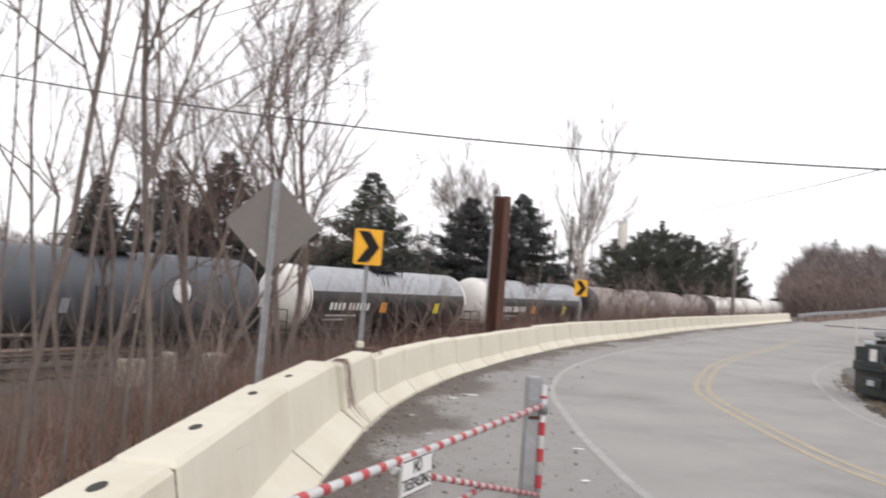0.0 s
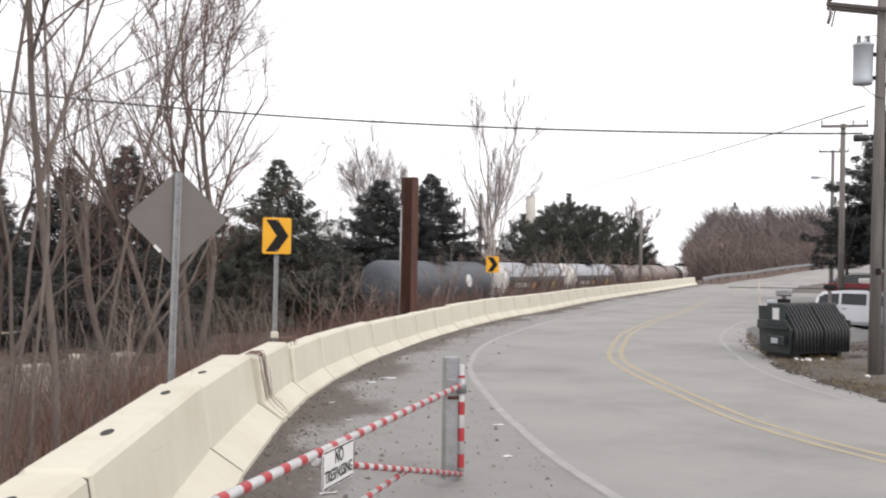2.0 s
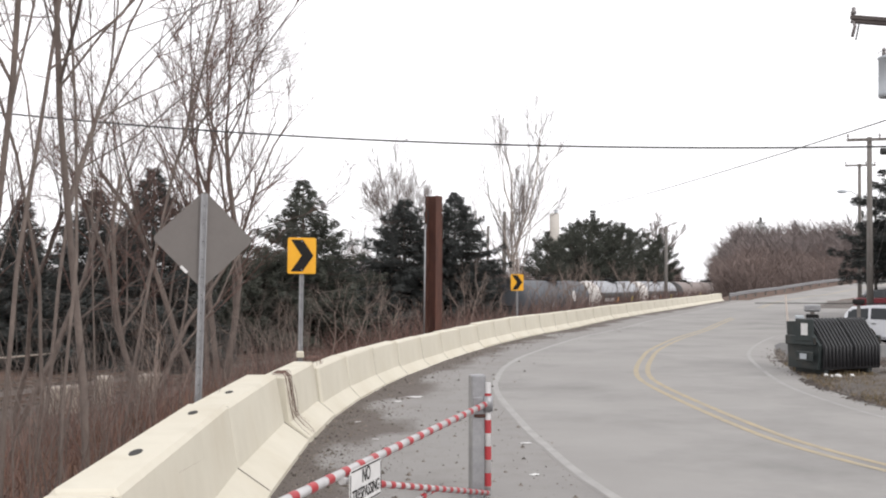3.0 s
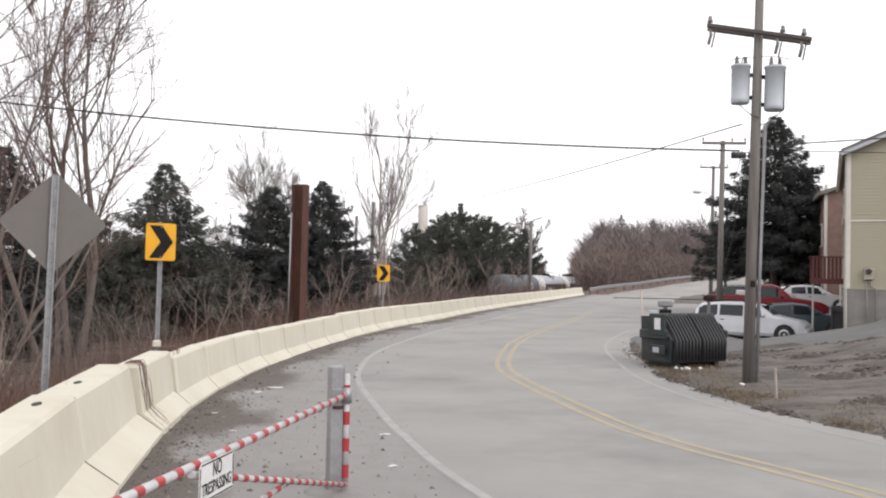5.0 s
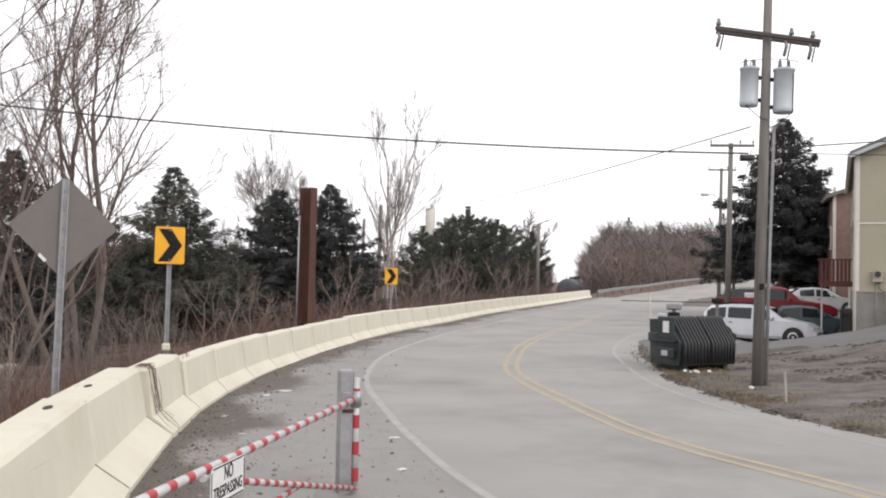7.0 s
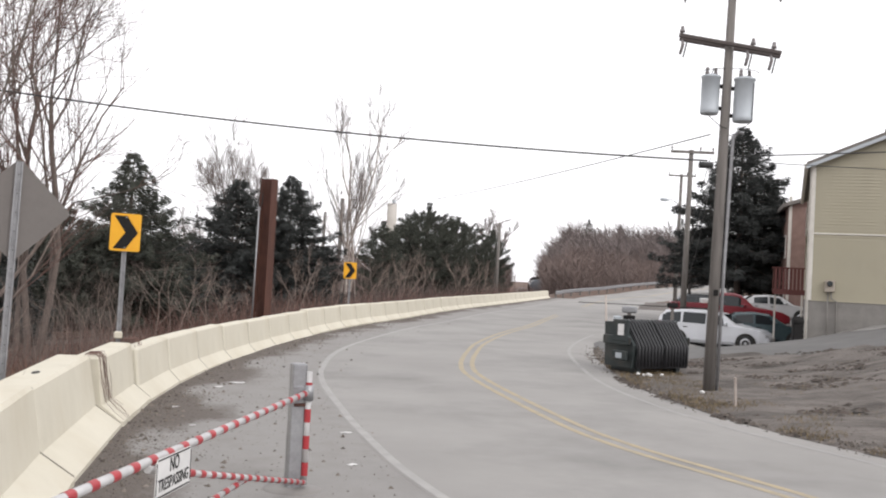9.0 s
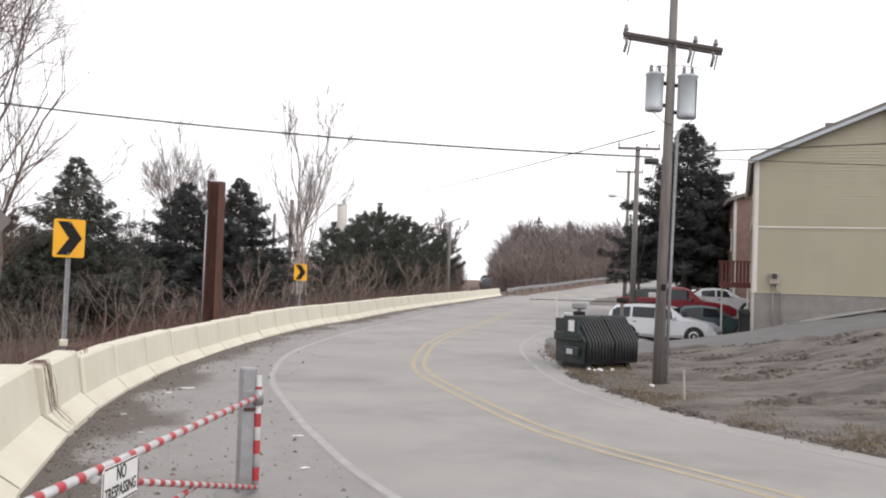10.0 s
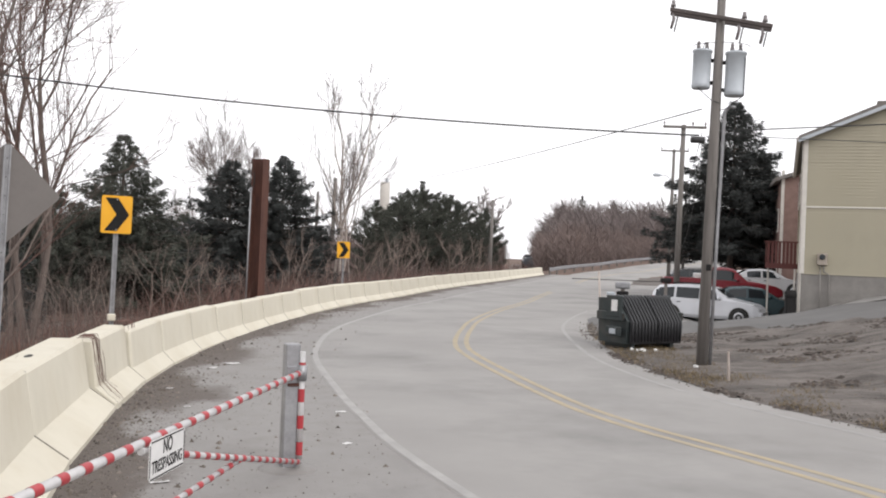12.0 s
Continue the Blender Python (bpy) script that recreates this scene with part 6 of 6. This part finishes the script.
conifer(at(-4.5, 62), 1, 10.7, 6.6, "green spruce with an open crown beyond the railway", "spruce", material=M_PINE, dens=0.85)
conifer(at(-7.6, 60), 2, 7.0, 3.6, "bushy dark pine beyond the railway", "pine", 0.04)
conifer(at(-2.6, 66), 7, 6.4, 3.6, "bushy low spruce beyond the railway", "spruce", 0.03)
conifer(at(-12.8, 50), 3, 9.9, 5.0, "dark conifer behind the bare roadside trees", "spruce")
conifer(at(-15.8, 52), 8, 9.0, 5.2, "dark conifer behind the bare roadside trees", "spruce")
conifer(at(-10.0, 56), 9, 7.2, 2.8, "dark bushy conifer beyond the railway", "pine", 0.03)
conifer(at(-19.5, 54), 10, 8.6, 3.2, "dark conifer behind the bare roadside trees", "spruce")
conifer(at(1.3, 74), 4, 10.7, 7.2, "dense dark spruce beyond the railway", "spruce", 0.02, dens=1.2)
conifer(at(4.25, 75), 5, 11.2, 7.0, "dense dark spruce beyond the railway", "spruce", 0.02, dens=1.2)
conifer(at(12.2, 116), 6, 12.7, 5.6, "broad dark green pine beyond the railway", "pine", 0.05, dens=1.2)
conifer(at(13.9, 126), 61, 12.0, 5.4, "broad dark green pine beyond the railway", "pine", 0.05, dens=1.2)
conifer(at(11.0, 110), 62, 10.6, 4.2, "dark green pine beyond the railway", "pine", 0.05, dens=1.4)
conifer(at(9.6, 104), 63, 9.8, 3.0, "thin-crowned pine beyond the railway", "pine", 0.1)
conifer(at(15.9, 138), 64, 11.2, 2.8, "dark green pine beyond the railway", "pine", 0.05, dens=1.3)
conifer(at(29.7, 62), 65, 11.9, 5.2, "tall dark spruce standing behind the parked cars", "spruce", 0.26, dens=1.25)
conifer(at(31.4, 66), 66, 8.6, 3.0, "dark spruce beside the townhouse", "spruce", 0.26, dens=1.1)


# ================= brush, grass, far woods =================
def blades(name, n, place, length, thick, material, label, lean=0.35, seed=1, kinks=1, category="brush"):
    """Many thin upright stems, each a bent three-sided sliver."""
    rng = np.random.default_rng(seed)
    P = place(rng, n)
    n = len(P)
    L = rng.uniform(*length, n)
    T = rng.uniform(*thick, n)
    D = np.column_stack([rng.normal(0, lean, n), rng.normal(0, lean, n), np.ones(n)])
    D /= np.linalg.norm(D, axis=1)[:, None]
    a = rng.uniform(0, 6.283, n)
    S = np.column_stack([np.cos(a), np.sin(a), np.zeros(n)]) * T[:, None]
    S2 = np.column_stack([-np.sin(a), np.cos(a), np.zeros(n)]) * T[:, None]
    mid = P + D * (L * 0.55)[:, None]
    bend = np.column_stack([rng.normal(0, 0.16, n), rng.normal(0, 0.16, n), rng.normal(-0.05, 0.06, n)])
    tip = P + (D + bend) * L[:, None]
    V = np.stack([P + S, P - S * 0.5 + S2 * 0.87, P - S * 0.5 - S2 * 0.87, mid + S * 0.65, mid - S * 0.33 + S2 * 0.56, mid - S * 0.33 - S2 * 0.56, tip], 1).reshape(-1, 3)
    base = np.arange(n)[:, None] * 7
    q = np.array([(0, 1, 4, 3), (1, 2, 5, 4), (2, 0, 3, 5)])
    tr = np.array([(3, 4, 6), (4, 5, 6), (5, 3, 6)])
    F = [tuple(r) for r in (base[:, None] + q[None]).reshape(-1, 4).tolist()] + [tuple(r) for r in (base[:, None] + tr[None]).reshape(-1, 3).tolist()]
    me = bpy.data.meshes.new(name)
    me.from_pydata(V.tolist(), [], F)
    me.materials.append(material)
    return tagged(new(name, me), label, category, kind="stuff")


def bank_place(v0, v1, y0, y1, power=1.0, clump=0.0):
    def f(rng, n):
        y = y0 + (y1 - y0) * rng.uniform(0, 1, n) ** power
        i = np.clip(np.searchsorted(BARRIER[:, 1], y), 0, len(BARRIER) - 1)
        t = np.gradient(BARRIER, axis=0)[i]
        t /= np.hypot(t[:, 0], t[:, 1])[:, None]
        v = rng.uniform(v0, v1, n)
        p = BARRIER[i] + np.column_stack([-t[:, 1], t[:, 0]]) * v[:, None]
        if clump:
            keep = np.array([noise.noise(Vector((a * clump, b * clump, 0))) > -0.05 for a, b in p])
            p = p[keep]
        return np.column_stack([p, ground_z(p[:, 0], p[:, 1]) - 0.03])
    return f


blades("bramble_thicket", 8000, bank_place(1.1, 9.5, 3, 40, 1.3, 0.35), (0.5, 1.5), (0.003, 0.007), M_TWIG, "tangle of reddish-brown bare brambles on the bank", 0.5, 1)
blades("bramble_thicket", 8000, bank_place(1.1, 12, 26, 100, 1.0), (0.6, 2.0), (0.006, 0.014), M_TWIG, "tangle of reddish-brown bare brambles along the railway", 0.4, 2)
blades("dry_grass", 16000, bank_place(1.0, 9.5, 2, 34, 1.2), (0.2, 0.65), (0.003, 0.007), M_DRY, "dry straw-brown grass on the bank", 0.5, 3, category="grass")
blades("dry_stalks", 1900, bank_place(1.4, 8, 4, 24, 1.1, 0.4), (1.0, 2.7), (0.003, 0.008), M_BARK, "tall thin bare stalks on the bank", 0.2, 4)


def strip_place(b0, b1, r0, r1, clear=-6):
    def f(rng, n):
        b, r = np.radians(rng.uniform(b0, b1, n)), rng.uniform(r0, r1, n)
        x, y = r * np.sin(b), r * np.cos(b)
        keep = ((near(BARRIER, x, y) < clear) | (y > 98)) & (near(LEFT_EDGE, x, y) < clear) & (np.abs(near(TRACK_LINE, x, y)) > 4.2)
        x, y = x[keep], y[keep]
        return np.column_stack([x, y, ground_z(x, y) - 0.05])
    return f


blades("far_brush", 9000, strip_place(-24, 18, 52, 100, -3), (1.0, 3.2), (0.012, 0.03), M_WOODS, "brown brush beyond the railway", 0.25, 6)


def far_woods(name, n, place, height, label, seed, material=None):
    """Bare trees too far off to tell apart: trunks with fans of fine branches."""
    rng = np.random.default_rng(seed)
    P = place(rng, n)
    V, F = [], []
    for p in P:
        h = rng.uniform(*height) * (0.95 + 0.45 * noise.noise(Vector((p[0] * 0.045, p[1] * 0.045, seed))))
        k = 34
        b = len(V)
        w = 0.012 * h
        V += [(p[0] - w, p[1], p[2]), (p[0] + w, p[1], p[2]), (p[0], p[1], p[2] + h * 0.8)]
        F.append((b, b + 1, b + 2))
        z = p[2] + h * rng.uniform(0.18, 0.7, k)
        a = rng.uniform(0, 6.283, k)
        ln = h * rng.uniform(0.14, 0.40, k)
        tl = rng.uniform(0.25, 0.9, k)
        th = 0.0055 * h
        for j in range(k):
            b = len(V)
            dx, dy = math.cos(a[j]) * ln[j] * (1 - tl[j] * 0.6), math.sin(a[j]) * ln[j] * (1 - tl[j] * 0.6)
            x0, y0 = p[0] + dx * 0.15, p[1] + dy * 0.15
            V += [(x0 - th, y0, z[j]), (x0 + th, y0, z[j] + th), (x0 + dx, y0 + dy, z[j] + ln[j] * tl[j] + th * 3)]
            F.append((b, b + 1, b + 2))
    me = bpy.data.meshes.new(name)
    me.from_pydata(V, [], F)
    me.materials.append(material or M_WOODS)
    return tagged(new(name, me), label, "woods", kind="stuff")


far_woods("far_woods", 1900, strip_place(18.9, 34, 135, 230, -7), (6, 9.5), "brown leafless woods on the hillside above the guardrail", 11)
# hilltop branches are greyer than M_WOODS: distance haze mixed into their colour
far_woods("far_woods", 1500, strip_place(18.7, 36, 220, 330), (9, 14), "leafless woods on the hilltop, coloured grey-brown for haze", 12, mat("haze_greyed_woods_branches", (0.17, 0.14, 0.135), (0.12, 0.098, 0.094), 0.95, scale=0.15, bump=0, island=0.35))
for b_, r_, h_ in ((21.4, 262, 13), (23.2, 270, 12), (26.6, 262, 14), (20.3, 255, 11)):
    conifer(at(b_, r_), int(b_ * 10), h_, 2.6, "distant conifer among the leafless hilltop woods", "pine", 0.2, dens=0.25)
far_woods("far_woods", 1000, strip_place(-30, 17.0, 130, 240), (6, 10), "brown leafless woods beyond the railway", 13)
far_woods("far_woods", 650, strip_place(13.5, 19.4, 205, 290), (8.5, 10.5), "dark leafless woods closing the view along the railway", 15)
far_woods("far_woods", 700, strip_place(-30, 20, 260, 480), (9, 14), "hazy leafless woods in the distance", 14)


# ================= things along the barrier and shoulder =================
def vine(y0, n, drop, seed, label):
    """Dry stems hanging over the face of the barrier."""
    rng = random.Random(seed)
    i = int(np.argmin(np.abs(BARRIER[:, 1] - y0)))
    t = BARRIER[i + 5] - BARRIER[i - 5]
    t /= np.hypot(*t)
    left = np.array([-t[1], t[0]])
    th = thing("dry_vine", pose(BARRIER[i][0], BARRIER[i][1], 0), label, "vine", "vines on the barrier")
    face = [(0.50, 0.86), (0.36, 0.86), (0.32, 0.80), (0.285, 0.55), (0.24, 0.29), (0.12, 0.18), (0.0, 0.08)]
    for k in range(n):
        o, sl = rng.gauss(0.0, 0.11), rng.uniform(-0.15, 0.4)
        pts = []
        m = rng.randint(4, len(face)) if drop > 0.5 else rng.randint(3, 4)
        for j, (v, z) in enumerate(face[:m]):
            a = o + sl * j / 6 + rng.uniform(-0.11, 0.11)
            d = v - 0.02 - rng.uniform(0, 0.02)
            pts.append((t[0] * a + left[0] * d, t[1] * a + left[1] * d, z + 0.01))
        part("stem", Mesh().tube(pts, [0.0048 - 0.0005 * j for j in range(m)], 4, cap=False), M_TWIG, th)


vine(12.55, 13, 1.0, 4, "dry brown vine hanging over the barrier face")
vine(15.0, 9, 0.4, 6, "wisp of dry vine on the barrier top")


def debris():
    """Litter, stones and clods on the shoulder."""
    rng = random.Random(9)
    nr = np.random.default_rng(9)
    V, F = [], []
    for k in range(17000):
        y = rng.uniform(3.5, 46) if k % 3 else rng.uniform(3.5, 16)
        i = min(int(np.searchsorted(BARRIER[:, 1], y)), len(BARRIER) - 6)
        t = BARRIER[i + 4] - BARRIER[i - 4]
        t /= np.hypot(*t)
        width = 3.0 if y < 14 else 2.6
        v = abs(rng.gauss(0, 0.42)) if k % 5 else rng.uniform(0, width)
        x, yy = BARRIER[i] + np.array([t[1], -t[0]]) * (v + 0.02)
        s = rng.uniform(0.006, 0.02) * (2.4 if rng.random() < 0.05 else 1)
        b = len(V)
        a = rng.uniform(0, 6.28)
        z = float(road_z(x, yy)) + 0.004
        V += [(x + s * math.cos(a + q) * rng.uniform(0.7, 1.3), yy + s * math.sin(a + q) * rng.uniform(0.7, 1.3), z) for q in (0, 2.1, 4.2)] + [(x, yy, z + s * rng.uniform(0.5, 1.1))]
        F += [(b, b + 1, b + 3), (b + 1, b + 2, b + 3), (b + 2, b, b + 3)]
    me = bpy.data.meshes.new("gravel")
    me.from_pydata(V, [], F)
    me.materials.append(mat("gravel_stone", (0.18, 0.155, 0.135), (0.07, 0.058, 0.048), 0.95, scale=3, bump=0, island=0.55))
    tagged(new("gravel", me), "scattered gravel and clods on the shoulder", "gravel", kind="stuff")
    for x, y, w, l, a in ((0.55, 17.2, 0.30, 0.10, 20), (0.25, 16.6, 0.13, 0.10, 70), (-0.35, 14.2, 0.10, 0.06, 10), (-0.25, 8.6, 0.16, 0.05, 15), (-0.1, 12.6, 0.08, 0.05, 0), (1.55, 10.2, 0.10, 0.07, 40), (1.75, 12.2, 0.14, 0.06, 15)):
        s_ = thing("litter", pose(x, y, 0.012, 0, 0, a), "scrap of pale crumpled litter on the shoulder", "litter", "litter on the shoulder")
        m_ = Mesh()
        n = 5
        vs = [(w * (i / (n - 1) - 0.5), l * (k / 2 - 0.5), 0.004 + 0.035 * w * 4 * abs(noise.noise(Vector((x * 3 + i * 0.9, y + k * 0.8, 0))))) for i in range(n) for k in range(3)]
        m_.add(vs, [(i * 3 + k, i * 3 + k + 1, (i + 1) * 3 + k + 1, (i + 1) * 3 + k) for i in range(n - 1) for k in range(2)])
        part("sheet", m_, M_WHITE, s_)


debris()


def rail_fence():
    t = thing("rail_fence", Matrix(), "low pale pipe fence beyond the tracks", "fence")
    pts = []
    for s in np.arange(4, 62, 3.0):
        pp, _ = track_point(s, 8.2)
        z = gz(pp.x, pp.y)
        part("post", Mesh().box((pp.x, pp.y, z + 0.5), (0.09, 0.09, 1.1)), M_STONE, t)
        pts.append((pp.x, pp.y, z + 1.0 + 0.04 * math.sin(s)))
    part("rail", Mesh().tube(pts, 0.045, 6), M_STONE, t)


rail_fence()
pb = az(-4.62, 16.75)
sb = thing("mounting_block", pose(pb.x - 0.03, pb.y, 0.745, 0, 0, 5), "pale mounting block on the barrier top at the sign post", "bracket")
part("block", Mesh().box((0, 0, 0.05), (0.13, 0.12, 0.11), b=0.015), M_CONCRETE, sb)


# ================= verge of the yard =================
def verge_place(u0, u1, y0, y1):
    def f(rng, n):
        y = rng.uniform(y0, y1, n)
        x = np.interp(y, RIGHT_EDGE[:, 1], RIGHT_EDGE[:, 0]) + rng.uniform(u0, u1, n) ** 1.0
        keep = np.array([noise.noise(Vector((a * 0.8, b * 0.8, 2))) > -0.1 for a, b in zip(x, y)])
        x, y = x[keep], y[keep]
        return np.column_stack([x, y, ground_z(x, y) - 0.02])
    return f


M_VERGE = mat("verge_grass", (0.20, 0.145, 0.085), (0.12, 0.095, 0.05), 0.95, scale=2, bump=0, island=0.4)
blades("verge_grass", 7600, verge_place(0.7, 2.4, 8, 24), (0.05, 0.16), (0.004, 0.008), M_VERGE, "short brown-green grass along the road verge", 0.6, 21, category="grass")
blades("verge_grass", 2600, verge_place(2.0, 8.0, 9, 22), (0.03, 0.09), (0.004, 0.008), M_VERGE, "sparse short dead grass on the bare yard", 0.7, 22, category="grass")


def clods():
    rng = random.Random(31)
    V, F = [], []
    for k in range(9000):
        y = rng.uniform(8, 26)
        x = float(np.interp(y, RIGHT_EDGE[:, 1], RIGHT_EDGE[:, 0])) + rng.uniform(0.5, 10)
        if noise.noise(Vector((x * 0.5, y * 1.1, 7))) < 0.05:
            continue
        s = rng.uniform(0.012, 0.05) * (1.9 if rng.random() < 0.06 else 1)
        z = gz(x, y)
        b = len(V)
        a = rng.uniform(0, 6.28)
        for q in (0, 1.57, 3.14, 4.71):
            V.append((x + s * 1.9 * math.cos(a + q) * rng.uniform(0.7, 1.4), y + s * math.sin(a + q) * rng.uniform(0.7, 1.3), z - 0.01))
        V.append((x + rng.uniform(-s, s) * 0.3, y, z + s * rng.uniform(0.35, 0.8)))
        F += [(b, b + 1, b + 4), (b + 1, b + 2, b + 4), (b + 2, b + 3, b + 4), (b + 3, b, b + 4)]
    me = bpy.data.meshes.new("soil_clods")
    me.from_pydata(V, [], F)
    me.materials.append(mat("soil_clod", (0.085, 0.068, 0.058), (0.04, 0.032, 0.027), 0.95, scale=4, bump=0, island=0.4))
    tagged(new("soil_clods", me), "dark clods of turned soil on the yard", "soil", kind="stuff")


clods()


def verge_gravel():
    rng = random.Random(41)
    V, F = [], []
    for k in range(3600):
        y = rng.uniform(7, 30)
        u = 0.75 + abs(rng.gauss(0, 0.5)) if k % 3 else rng.uniform(0.3, 3.5)
        x = float(np.interp(y, RIGHT_EDGE[:, 1], RIGHT_EDGE[:, 0])) + u
        s = rng.uniform(0.01, 0.035)
        z = max(gz(x, y), 0.0) + 0.0
        b = len(V)
        a = rng.uniform(0, 6.28)
        V += [(x + s * math.cos(a + t) * rng.uniform(0.7, 1.3), y + s * math.sin(a + t) * rng.uniform(0.7, 1.3), z - 0.01) for t in (0, 2.1, 4.2)] + [(x, y, z + s * rng.uniform(0.5, 0.9))]
        F += [(b, b + 1, b + 3), (b + 1, b + 2, b + 3), (b + 2, b, b + 3)]
    me = bpy.data.meshes.new("verge_gravel")
    me.from_pydata(V, [], F)
    me.materials.append(bpy.data.materials["gravel_stone"])
    tagged(new("verge_gravel", me), "loose gravel along the broken road edge", "gravel", kind="stuff")
    for b_, r_, w in ((24.6, 22.6, 0.10), (25.2, 22.5, 0.14), (25.9, 22.7, 0.09), (24.9, 22.4, 0.07), (28.15, 19.6, 0.12)):
        pp = az(b_, r_)
        t = thing("litter", pose(pp.x, pp.y, gz(pp.x, pp.y) + 0.02, 0, 0, b_ * 40), "scrap of pale litter by the dumpster", "litter", "litter by the dumpster")
        m_ = Mesh().box((0, 0, 0.03), (w, w * 0.7, 0.06), pose(0, 0, 0, 12, 8, 0), 0.02)
        part("sheet", m_, M_WHITE, t)


verge_gravel()


motions()
